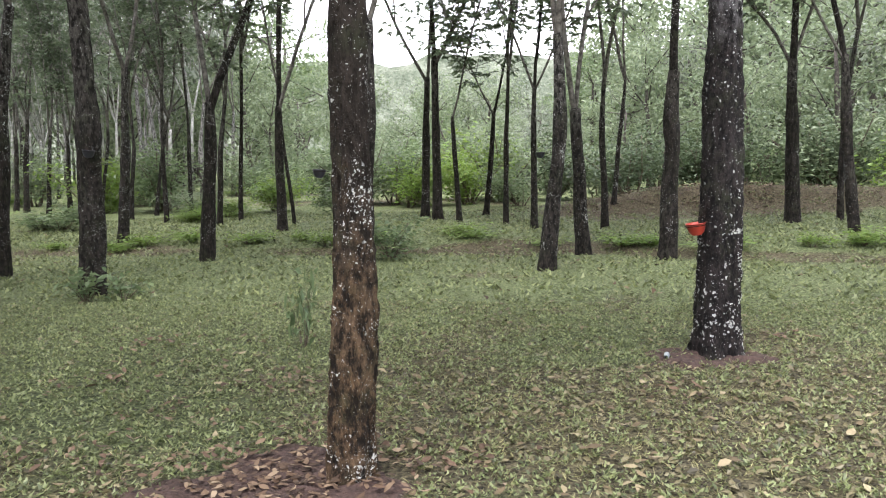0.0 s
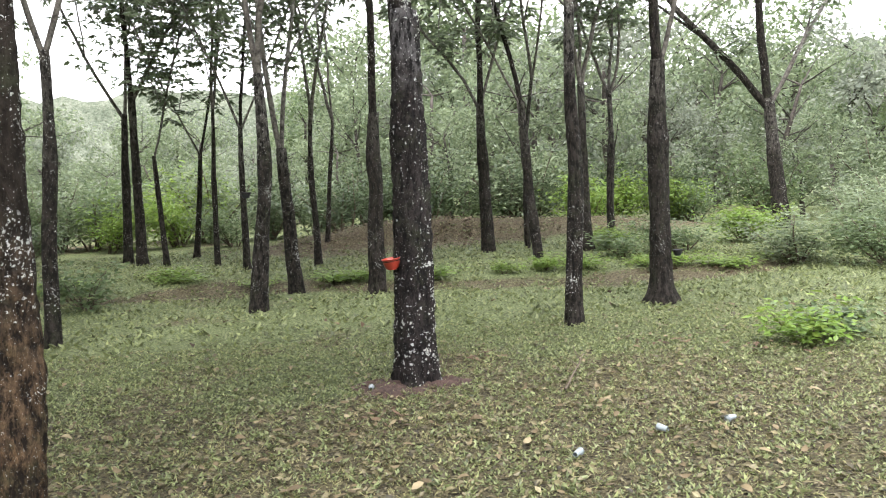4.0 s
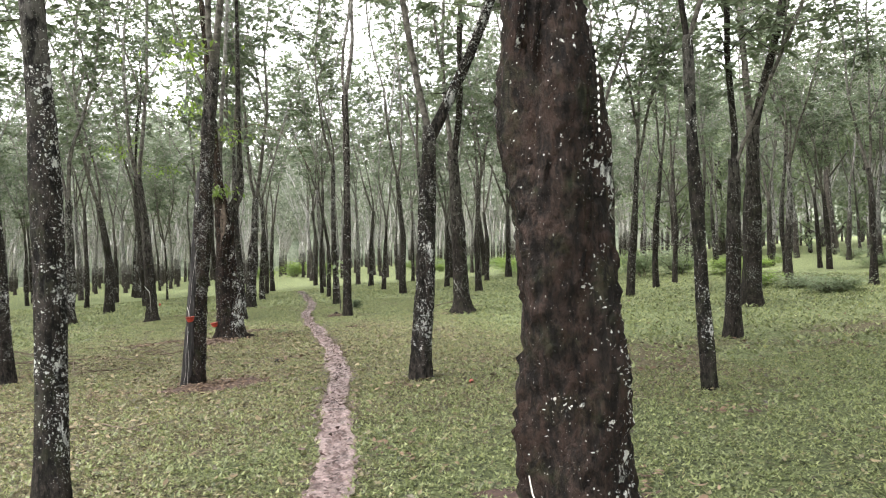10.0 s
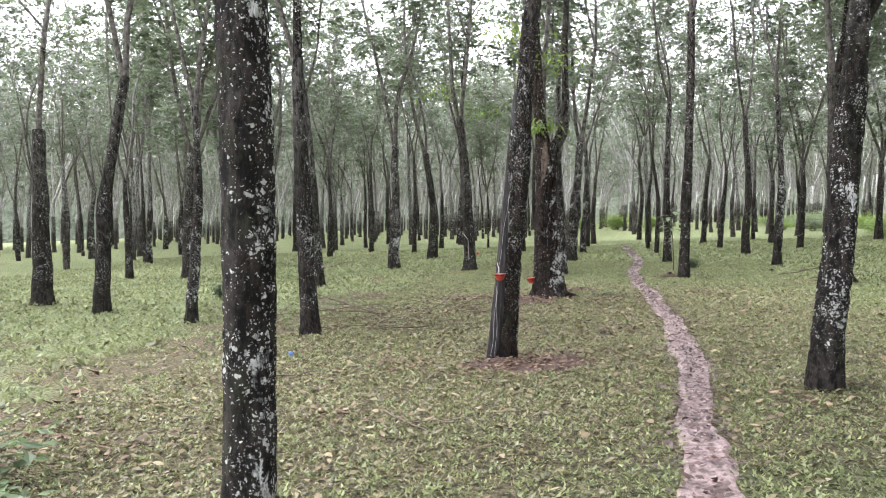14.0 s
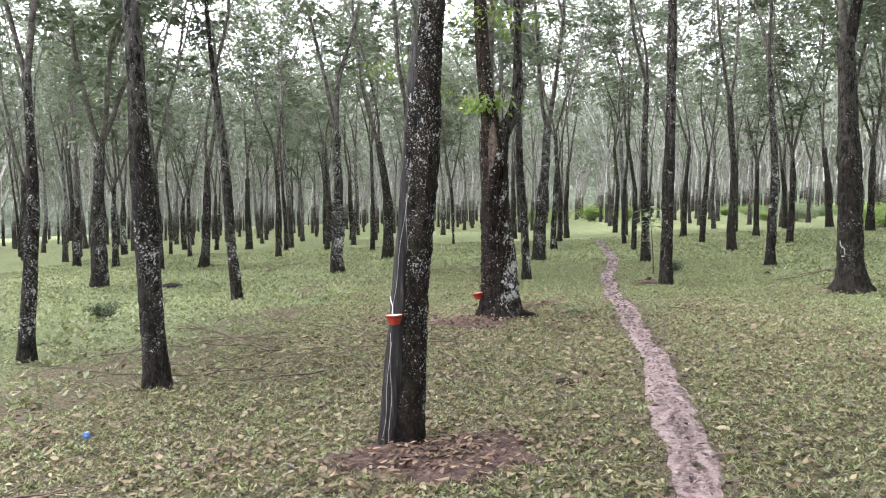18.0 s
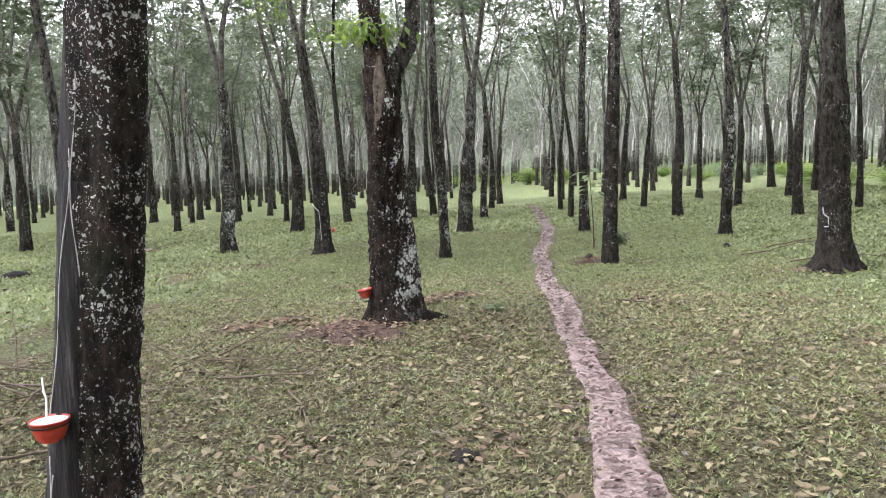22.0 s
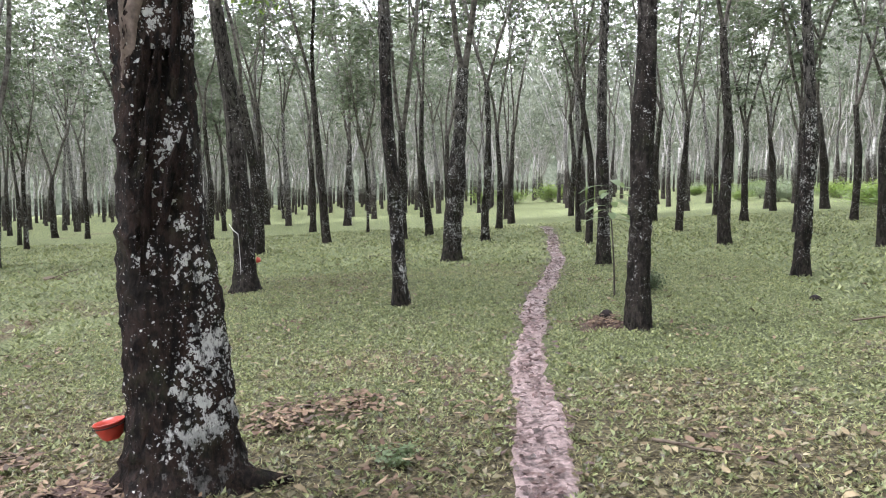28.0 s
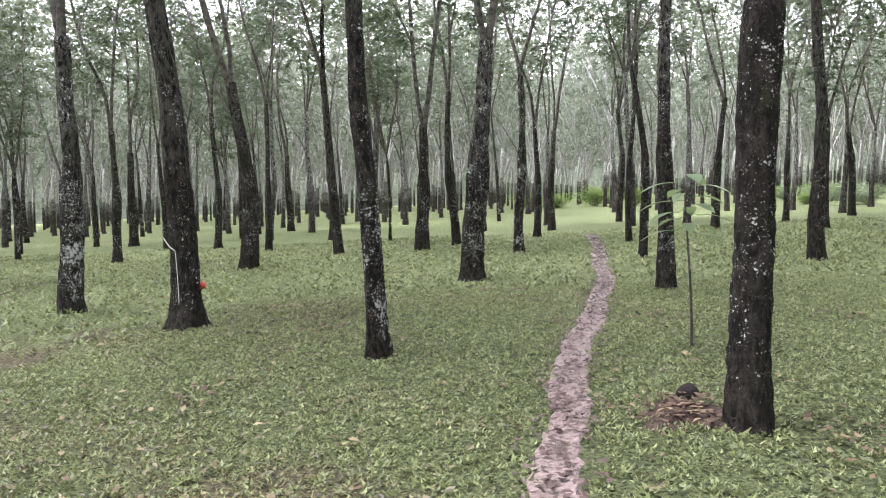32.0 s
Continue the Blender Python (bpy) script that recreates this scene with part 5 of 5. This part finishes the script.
# ---- scars and tapped panels on the trunks ----
def scar(x, y, z0, z1, r, way, width, material, label, lean=(0, 0), bulge=0.012, seed=0):
    """A raised or peeled piece of bark wrapped round part of a trunk."""
    kk = np.random.default_rng(seed)
    n, m = 40, 21
    a = np.linspace(-width, width, m)
    zz = np.linspace(z0, z1, n)
    t = (zz - z0) / (z1 - z0)
    half = np.sin(np.pi * np.clip(t, 0.04, 0.96)) ** 0.5 * (1 + 0.15 * np.sin(9 * t + seed))
    ang = way + a[None] * half[:, None] + 0.45 * (t - 0.5)[:, None]
    rad = r + bulge * (1 - (a[None] / width) ** 2) + 0.004 * kk.normal(size=(n, m)) + 0.006 * np.sin(14 * a[None] + 6 * t[:, None]) - 0.02 * (np.abs(a[None]) / width) ** 6
    v = np.stack([x + lean[0] * zz[:, None] + rad * np.cos(ang), y + lean[1] * zz[:, None] + rad * np.sin(ang), zz[:, None] + 0 * ang], -1)
    i, j = np.meshgrid(np.arange(n - 1), np.arange(m - 1), indexing="ij")
    f = np.stack([i * m + j, i * m + j + 1, (i + 1) * m + j + 1, (i + 1) * m + j], -1).reshape(-1, 4)
    ob = new("bark_scar", Geo().put(v.reshape(-1, 3), f).mesh("bark_scar", material))
    ob["label"] = label
    return ob


def on_tree(tree, ob):
    """Makes a piece that was built in place a part of its tree."""
    ob.parent = tree
    ob.matrix_parent_inverse = Matrix.Translation(tree.matrix_world.translation).inverted()
    return ob


def limb_along(tree, pts, radii, material, seed):
    """A limb that follows given points above the tree's foot, softly bent."""
    pts = np.array(pts, float)
    t = np.linspace(0, len(pts) - 1, 30)
    way = np.stack([np.interp(t, np.arange(len(pts)), pts[:, c]) for c in range(3)], -1)
    way[1:-1] = (way[:-2] + way[1:-1] + way[2:]) / 3
    way[1:-1] = (way[:-2] + way[1:-1] + way[2:]) / 3
    part("limb", put_tube(Geo(), way, np.interp(t, np.arange(len(pts)), radii), 16, 0.08, seed).mesh("limb", material), tree)


limb_along(TREE_P, ((0, 0.05, 2.3), (0, 0.12, 2.62), (0, 0.22, 2.80), (0, 0.34, 2.97), (0, 0.40, 3.25), (0, 0.41, 3.8), (0, 0.44, 4.8), (0.03, 0.52, 6.5), (0.1, 0.6, 9.0)), (0.12, 0.11, 0.10, 0.095, 0.085, 0.06, 0.05, 0.04, 0.02), BARK, 3)
limb_along(TREE_P, ((0, 0.03, 2.2), (0, 0.0, 2.7), (0, -0.05, 3.1), (0, -0.09, 3.6), (0.02, -0.10, 4.6), (0.04, -0.15, 6.5), (0.05, -0.3, 9.5)), (0.17, 0.15, 0.115, 0.10, 0.085, 0.06, 0.02), BARK_PATCHY, 4)
kk = np.random.default_rng(12)
for q in range(9):
    z0 = 1.15 + 0.12 * q
    way = radians(12) + kk.uniform(-0.75, 0.75)
    ob = scar(-17.04, 2.44, z0, z0 + kk.uniform(0.35, 0.7), 0.199 - 0.01 * z0, way, kk.uniform(0.08, 0.2), BARK_RED, "raw reddish twisted bark", (0, 0.02), 0.012, q)
    on_tree(TREE_P, ob)
on_tree(TREE_P, scar(-17.04, 2.44, 2.05, 2.85, 0.186, radians(-28), 0.45, RAW_WOOD, "bare tan wood showing", (0, 0.02), 0.010, 2))
for q in range(16):
    z0 = 0.9 + 0.11 * q
    way = radians(-15) + kk.uniform(-0.8, 0.9)
    ob = scar(-3.28, 2.54, z0, z0 + kk.uniform(0.25, 0.6), 0.224 - 0.008 * z0, way, kk.uniform(0.04, 0.10), BARK_RED, "ridged reddish bark scar", (-0.010, -0.018), 0.016, q)
    on_tree(TREE_K, ob)
panel = put_tube(Geo(), [(0.05 - 0.012 * z, -0.092 + 0.120 * z, z) for z in np.linspace(-0.1, 2.9, 60)], np.linspace(0.086, 0.048, 60), 22, 0.07, 9, True, lambda ang, h: 1 + 0.05 * np.sin(9 * ang + 2.0 * np.sin(1.7 * h)) + 0.04 * np.sin(4 * ang + 3 * h))
part("tapped_panel", panel.mesh("tapped_panel", GROOVED), TREE_Q, "grey-black grooved tapping panel")


# ---- sapling, sprigs, litter and branches ----
def sapling(x, y, h):
    ob = thing("sapling", pose(x, y, at_height(x, y)), "slim sapling with long drooping leaves beside the path", "sapling")
    kk = np.random.default_rng(8)
    line = [(0.012 * np.sin(3 * z), 0.015 * np.sin(2.2 * z + 1), z) for z in np.linspace(-0.05, h, 16)]
    part("stem", put_tube(Geo(), line, np.linspace(0.014, 0.006, 16), 7).mesh("stem", DARKLIMB), ob)
    for n in range(17):
        z = h - 0.02 - 0.027 * n * (h / 1.5)
        a = 2.4 * n
        d = np.array([np.cos(a), np.sin(a), 0.35 - 0.05 * n])
        base = np.array([0.0, 0.0, z])
        tip = base + d * 0.10
        stalk = put_tube(Geo(), [base, base + d * 0.05 + (0, 0, 0.01), tip], (0.003, 0.0025, 0.002), 4)
        leaf = part("leaf_stalk", stalk.mesh("leaf_stalk", LEAF_DARK), ob)
        geo = Geo()
        u = np.linspace(0, 1, 7)
        side = np.array([-d[1], d[0], 0])
        ln, wd = kk.uniform(0.24, 0.34), kk.uniform(0.09, 0.13)
        mid = tip + ln * (u[:, None] * d * (1, 1, 0) + np.array([0, 0, 1.0]) * (0.25 * u - 0.75 * u**2)[:, None] * 0.55)
        w = wd * np.sin(np.pi * np.clip(u, 0.02, 0.98)) ** 0.8
        v = np.stack([mid - w[:, None] * side / 2 + (0, 0, 0.006), mid, mid + w[:, None] * side / 2 + (0, 0, 0.006)], 1).reshape(-1, 3)
        i, j = np.meshgrid(np.arange(6), np.arange(2), indexing="ij")
        f = np.stack([i * 3 + j, i * 3 + j + 1, (i + 1) * 3 + j + 1, (i + 1) * 3 + j], -1).reshape(-1, 4)
        part("leaf", geo.put(v, f).mesh("leaf", LEAF_BUSH), leaf)
    return ob


sapling(-23.08, 6.31, 1.5)


def sprig(x, y, z, tree, spread_=0.45, many=120, seed=1):
    """Fresh shoots on a trunk's fork."""
    kk = np.random.default_rng(seed)
    geo = Geo()
    at = np.array([x, y, z]) + kk.normal(0, spread_ * 0.5, (many, 3)) * (1, 1, 0.35)
    w = unit(many, kk)
    w[:, 2] -= 0.35
    leaves_at(geo, at, w, np.array([0, 0, 1]) + kk.normal(0, 0.4, (many, 3)), kk.uniform(0.09, 0.16, many), 0.055)
    ob = new("shoot_tuft", geo.mesh("shoot_tuft", LEAF_FRESH, smooth=False))
    tagged(ob, "fresh yellow-green leaves", kind="stuff")
    return on_tree(tree, ob)


sprig(-16.95, 2.33, 3.15, TREE_P, 0.42, 150, 1)
sprig(-16.8, 2.55, 4.3, TREE_P, 0.6, 90, 2)
sprig(-17.1, 2.0, 4.9, TREE_P, 0.6, 90, 3)
sprig(-11.4, 1.55, 4.5, TREE_Q, 0.6, 80, 4)
sprig(-25.2, 1.6, 4.6, TREE_Y, 0.7, 110, 5)
sprig(-25.3, 0.4, 5.2, TREE_Y, 0.7, 110, 6)


def bottle(x, y, turn, material, label, length=0.16, r=0.026):
    """A crumpled drink cup lying on its side."""
    ob = thing("litter_cup", pose(x, y, at_height(x, y) + r + 0.02, 0, 90, turn), label, "litter", "plastic litter on the ground")
    r = r * 0.85
    z = np.array([0, 0.004, 0.016, 0.04, 0.064, 0.08])
    rad = r * np.array([0.75, 0.8, 0.86, 0.94, 1.02, 1.1])
    part("body", put_tube(Geo(), [(0, 0, q) for q in z], rad, 14, 0.10, int(abs(turn)), True).mesh("body", material), ob)
    part("rim", put_tube(Geo(), [(1.1 * r * np.cos(q), 1.1 * r * np.sin(q), 0.08) for q in np.linspace(0, 6.283, 17)], np.full(17, 0.003), 5, cap=False).mesh("rim", material), ob)
    return ob


bottle(2.65, 4.80, 40, CLEAR_PLASTIC, "crumpled milky plastic cup lying in the grass")
bottle(3.41, 4.98, 110, CLEAR_PLASTIC, "crumpled milky plastic cup lying in the grass")
bottle(3.99, 5.07, 200, CLEAR_PLASTIC, "crumpled milky plastic cup lying in the grass")
bottle(1.72, 6.95, 75, CLEAR_PLASTIC, "crumpled pale plastic cup at a tree's roots")
bottle(-11.52, -1.07, 20, BLUE_PLASTIC, "blue and white plastic scrap in dry leaves")
bottle(-8.44, 4.22, 160, RED_PLASTIC, "red plastic scrap in the weeds")


def lump(name, x, y, r, flat, material, label, category, seed):
    """A rough lump: a clod, a stone or a rotten stump."""
    kk = np.random.default_rng(seed)
    z = np.linspace(-0.25, 1, 11)
    rad = r * np.sqrt(np.clip(1 - z**2, 0.02, 1))
    geo = put_tube(Geo(), np.stack([0 * z, 0 * z, z * r * flat], -1), rad, 16, 0.22, seed)
    return alone(name, geo.mesh(name, material), label, category, pose(x, y, at_height(x, y), 0, 0, kk.uniform(0, 360)))


lump("rotten_lump", -21.42, 5.80, 0.07, 1.1, CHAR, "black rotten lump on a red earth heap", "lump", 1).location.z += 0.02
lump("rotten_lump", -25.05, -5.2, 0.28, 0.45, CHAR, "dark rotten stump low in the weeds", "stump", 2)
lump("rotten_lump", -13.0, 2.75, 0.09, 0.5, CHAR, "black clod among green weeds", "lump", 3)
lump("rotten_lump", -21.9, 8.38, 0.07, 0.9, CHAR, "small black clod in the weeds", "lump", 4)
lump("rotten_lump", -18.75, 8.0, 0.10, 0.5, BANK, "brown clod at a stout tree's foot", "lump", 5)
lump("rotten_lump", -29.4, -3.8, 0.22, 0.35, TWIG, "rotten log end in the weeds", "log", 6)


def fallen(x, y, turn, length, r, seed, rise=0.0, label="dry fallen branch lying in leaf litter", forks=2):
    kk = np.random.default_rng(seed)
    ob = thing("fallen_branch", pose(x, y, at_height(x, y), 0, 0, turn), label, "branch", "fallen branches")
    pts, _ = branch_points((0, 0, 0.05), (1, 0, 0.08 + rise), length, 12, kk, -0.10 - 0.8 * rise, 0.07)
    pts[:, 2] = np.clip(pts[:, 2], 0.035, None)
    part("stick", put_tube(Geo(), pts, np.linspace(r, r * 0.35, 13), 6, 0.08, seed).mesh("stick", TWIG), ob)
    for q in range(forks):
        u = int(kk.integers(3, 10))
        sub, _ = branch_points(pts[u], (1, kk.choice([-1, 1]) * kk.uniform(0.4, 0.9), kk.uniform(0.0, 0.5)), length * kk.uniform(0.25, 0.5), 7, kk, -0.1, 0.08)
        sub[:, 2] = np.clip(sub[:, 2], 0.035, None)
        part("twig", put_tube(Geo(), sub, np.linspace(r * 0.55, r * 0.2, 8), 5).mesh("twig", TWIG), ob)
    return ob


k = np.random.default_rng(33)
for q in range(20):
    x, y = -15.2 + k.normal(0, 0.8), 0.1 + k.normal(0, 0.7)
    fallen(x, y, k.uniform(0, 360), k.uniform(0.8, 2.1), k.uniform(0.005, 0.011), 200 + q, k.uniform(0, 0.35) if q % 2 == 0 else 0.0, "dry branch in a heap of cut brushwood", 3)
for x, y, turn, ln in ((-16.0, -1.6, 60, 1.6), (-15.2, -2.6, 100, 1.3), (-14.4, 1.6, 20, 1.1), (-14.9, 1.0, 75, 1.0), (-13.6, 0.4, 310, 1.2), (-20.3, 7.9, 80, 1.7), (-19.4, 8.2, 70, 1.3), (-20.9, 8.6, 95, 1.4), (-9.9, -1.2, 130, 0.9), (-8.7, 0.3, 40, 0.8), (-29.2, -3.7, 70, 1.0), (-31.5, 2.6, 80, 0.8), (-17.3, 5.0, 60, 0.5), (3.2, 6.2, 50, 0.9)):
    fallen(x, y, turn, ln, 0.011, int(abs(x * 10 + y * 7)))
fallen(-15.6, -0.9, 200, 1.3, 0.008, 71, 0.9, "bare stick leaning out of the weeds", 1)
fallen(-13.9, -1.9, 150, 1.1, 0.007, 72, 0.8, "bare stick leaning out of the weeds", 1)
# roots and a small seedling by the starting place
ribbon_tube("root", [(-17.0, 2.62, 0.10), (-17.0, 2.85, 0.06), (-17.05, 3.02, 0.02)], np.array([0.09, 0.06, 0.03]), BARK_RED, "black buttress root of a stout tree", "root", 8)
bush(-1.50, 7.4, 0.30, 0.80, 9, "thin seedling with a few leaves")
bush(-23.3, 6.9, 0.35, 0.35, 3, "small weed sprig in the grass")


# ---- weeds, dry grass and dead leaves on the ground ----
def scatter(x0, x1, y0, y1, per_m2, seed):
    kk = np.random.default_rng(seed)
    n = int((x1 - x0) * (y1 - y0) * per_m2)
    return kk.uniform(x0, x1, n), kk.uniform(y0, y1, n)


def off_trail(x, y, margin=0.115):
    mid_ = np.interp(-x, -TRAIL_LINE[0], TRAIL_LINE[1])
    return np.abs(y - mid_) > margin + 0.09 * value_noise(x * 7, y * 7)


BARE = ((-0.75, 4.25, 0.62), (-10.85, 1.60, 0.55), (-16.6, 2.0, 0.50), (-21.05, 5.66, 0.24))


def not_bare(x, y):
    ok = np.ones(len(x), bool)
    for a, b_, r in BARE:
        ok &= np.hypot(x - a, y - b_) > r * (0.75 + 0.5 * value_noise(x * 4, y * 4))
    return ok


def tufts(name, x, y, leaves, size, material, seed, label, category, steep=0.6, slim=0.42, radius=0.035, leaf=leaves_at):
    """Many small rosettes of leaves, too many to count: one mesh."""
    kk = np.random.default_rng(seed)
    n = len(x)
    a = kk.uniform(0, 6.283, (n, leaves))
    out = np.stack([np.cos(a), np.sin(a), kk.uniform(0.05, steep, (n, leaves)) * 1.6], -1).reshape(-1, 3)
    base = np.stack([x, y, height(x, y)], -1)
    at = np.repeat(base, leaves, 0) + out * (1, 1, 0) * radius * kk.uniform(0.1, 1, (n * leaves, 1)) + np.stack([0 * a, 0 * a, kk.uniform(-0.004, 0.03, a.shape)], -1).reshape(-1, 3)
    big = np.repeat(kk.uniform(0.6, 1.35, n), leaves) * size * kk.uniform(0.7, 1.2, n * leaves)
    geo = leaf(Geo(), at, out, np.array([0, 0, 1]) + kk.normal(0, 0.45, (n * leaves, 3)), big, big * slim)
    return alone(name, geo.mesh(name, material, smooth=False), label, category, kind="stuff")


def near_ground(per_m2, seed):
    x1, y1 = scatter(-8, 7, 2.2, 9.6, per_m2, seed)
    x2, y2 = scatter(-28, -2.5, -4.5, 10, per_m2, seed + 1)
    keep = np.abs(y2 - trail_y(x2) + 0.8) < 4.5
    keep &= ~((x2 > -8) & (y2 > 2.2))
    x, y = np.r_[x1, x2[keep]], np.r_[y1, y2[keep]]
    ok = off_trail(x, y) & not_bare(x, y)
    return x[ok], y[ok]


def mid_ground(per_m2, seed):
    x, y = scatter(-44, 13, -15, 24, per_m2, seed)
    near = ((x > -8) & (x < 7) & (y > 2.2) & (y < 9.6)) | ((x > -28) & (x < -2.5) & (np.abs(y - trail_y(x) + 0.8) < 4.5))
    ok = off_trail(x, y) & ~near
    return x[ok], y[ok]


kk = np.random.default_rng(91)
x, y = near_ground(360, 300)
keep = kk.random(len(x)) < 1.12 - 0.62 * litter(x, y)
tufts("ground_weeds", x[keep], y[keep], 5, 0.033, GRASS, 301, "carpet of small green weeds and grass", "weeds", 0.75, 0.52, 0.035, leaf_tips)
x, y = near_ground(120, 305)
keep = kk.random(len(x)) < 0.04 + 1.2 * litter(x, y)
tufts("leaf_litter", x[keep], y[keep], 3, 0.046, FLAKE, 306, "olive and brown flakes of dead leaves matted over the soil", "leaves", 0.35, 0.6, 0.05)
x, y = near_ground(300, 310)
keep = kk.random(len(x)) < 0.14 + 1.15 * litter(x, y)
tufts("dry_grass", x[keep], y[keep], 4, 0.042, STRAW, 311, "withered straw-coloured grass among the weeds", "grass", 0.6, 0.13, 0.05, leaf_tips)
x, y = mid_ground(44, 320)
keep = kk.random(len(x)) < 1.1 - 0.9 * litter(x, y)
tufts("far_weeds", x[keep], y[keep], 4, 0.078, GRASS, 321, "low green weeds under the trees further off", "weeds", 0.75, 0.5, 0.08, leaf_tips)
x, y = mid_ground(14, 330)
keep = kk.random(len(x)) < 0.12 + litter(x, y)
tufts("far_litter", x[keep], y[keep], 4, 0.07, STRAW, 331, "dry grass and leaves further off", "grass", 0.35, 0.25, 0.08, leaf_tips)
x, y = mid_ground(5, 335)
keep = kk.random(len(x)) < 0.10 + litter(x, y)
tufts("far_dead_leaves", x[keep], y[keep], 3, 0.09, RUST, 336, "dark dead leaves among the weeds further off", "leaves", 0.3, 0.5, 0.10, leaf_tips)


def dead_leaves(name, x, y, size, seed, label, lift=0.02, material=DEAD):
    """Curled dead leaves: a bent strip of four faces each."""
    kk = np.random.default_rng(seed)
    n = len(x)
    a = kk.uniform(0, 6.283, n)
    d = np.stack([np.cos(a), np.sin(a), kk.normal(0, 0.18, n)], -1)
    sd = np.stack([-np.sin(a), np.cos(a), kk.normal(0, 0.25, n)], -1)
    ln = size * kk.uniform(0.6, 1.4, n)
    c = np.stack([x, y, height(x, y) + lift + kk.uniform(0, 0.02, n)], -1)
    curl = kk.uniform(-0.1, 0.28, n)
    rows_ = []
    for u, w in ((-0.5, 0.04), (-0.17, 0.42), (0.2, 0.36), (0.5, 0.03)):
        mid_ = c + d * (ln * u)[:, None] + np.array([0, 0, 1]) * (ln * curl * (2 * u) ** 2)[:, None]
        up_ = np.array([0, 0, 1]) * (0.10 * ln)[:, None]
        rows_ += [mid_ - sd * (ln * w * 0.5)[:, None] + up_ * (w > 0.1), mid_ + sd * (ln * w * 0.5)[:, None] + up_ * (w > 0.1)]
    v = np.stack(rows_, 1).reshape(-1, 3)
    f = (np.arange(n)[:, None, None] * 8 + np.array([[0, 1, 3, 2], [2, 3, 5, 4], [4, 5, 7, 6]])[None]).reshape(-1, 4)
    return alone(name, Geo().put(v, f).mesh(name, material, smooth=False), label, "leaves", kind="stuff")


mx, my = kk.normal(5.8, 2.8, 4200), kk.normal(21.8, 0.65, 4200)
dead_leaves("dead_leaves", mx, my, 0.075, 344, "dark brown dead leaves over an earth bank", 0.02, RUST)
x, y = near_ground(38, 340)
keep = kk.random(len(x)) < 0.05 + 1.0 * litter(x, y) ** 1.4
dead_leaves("dead_leaves", x[keep], y[keep], 0.065, 341, "brown and tan dead leaves strewn over the weeds", 0.03)
x, y = near_ground(2.2, 345)
keep = kk.random(len(x)) < 0.04 + 1.1 * litter(x, y) ** 1.3
dead_leaves("dead_leaves", x[keep], y[keep], 0.085, 346, "large tan dead leaves scattered on the ground", 0.035)
px_, py_ = [], []
for a, b_, r in BARE:
    m = int((1100 if r > 0.3 else 800) * r)
    px_.append(a + kk.normal(0, r * 0.65, m))
    py_.append(b_ + kk.normal(0, r * 0.65, m))
dead_leaves("dead_leaves", np.concatenate(px_), np.concatenate(py_), 0.055, 342, "rust-brown dead leaves on bare soil", 0.045, RUST)
cx, cy = near_ground(0.22, 350)
cx, cy = np.repeat(cx, 38), np.repeat(cy, 38)
cx = np.r_[cx, np.repeat([-18.10, -18.35, -17.20, -17.45], 220)]
cy = np.r_[cy, np.repeat([2.86, 3.26, 0.74, 1.26], 220)]
cx, cy = cx + kk.normal(0, 0.20, len(cx)), cy + kk.normal(0, 0.16, len(cy))
ok = off_trail(cx, cy)
dead_leaves("dead_leaves", cx[ok], cy[ok], 0.062, 351, "drifts of rust-brown dead leaves among the weeds", 0.032, RUST)
tx = kk.uniform(-41, 3, 5500)
ty = np.interp(-tx, -TRAIL_LINE[0], TRAIL_LINE[1]) + kk.normal(0, 0.11, len(tx))
PATH_LEAF = plain("dark_wet_leaf", (0.06, 0.035, 0.03), 0.5, 0.4, 0.6, 9.0)
dead_leaves("path_leaves", tx, ty, 0.055, 343, "dark trodden leaf scraps on the footpath", 0.028, PATH_LEAF)


# ---- the misty woods that close the distance ----
n = 240
a = np.arange(n) * 2 * np.pi / n
kk = np.random.default_rng(5)
top_line = 19 + 4.0 * value_noise(a * 9, a * 0) + 3.0 * value_noise(a * 40, a * 0 + 8) + kk.uniform(-1, 1, n)
steps = np.linspace(0, 1, 12)
vx = -18 + 158 * np.cos(a)[None] * (1 + 0.03 * steps[:, None])
vy = 6 + 158 * np.sin(a)[None] * (1 + 0.03 * steps[:, None])
vz = -1 + (top_line[None] + 1) * steps[:, None]
i, j = np.meshgrid(np.arange(11), np.arange(n), indexing="ij")
f = np.stack([i * n + j, i * n + (j + 1) % n, (i + 1) * n + (j + 1) % n, (i + 1) * n + j], -1).reshape(-1, 4)
alone("backdrop", Geo().put(np.stack([vx, vy, vz], -1), f).mesh("backdrop", MIST), "pale misty woods in the far distance", "woods", kind="structure")
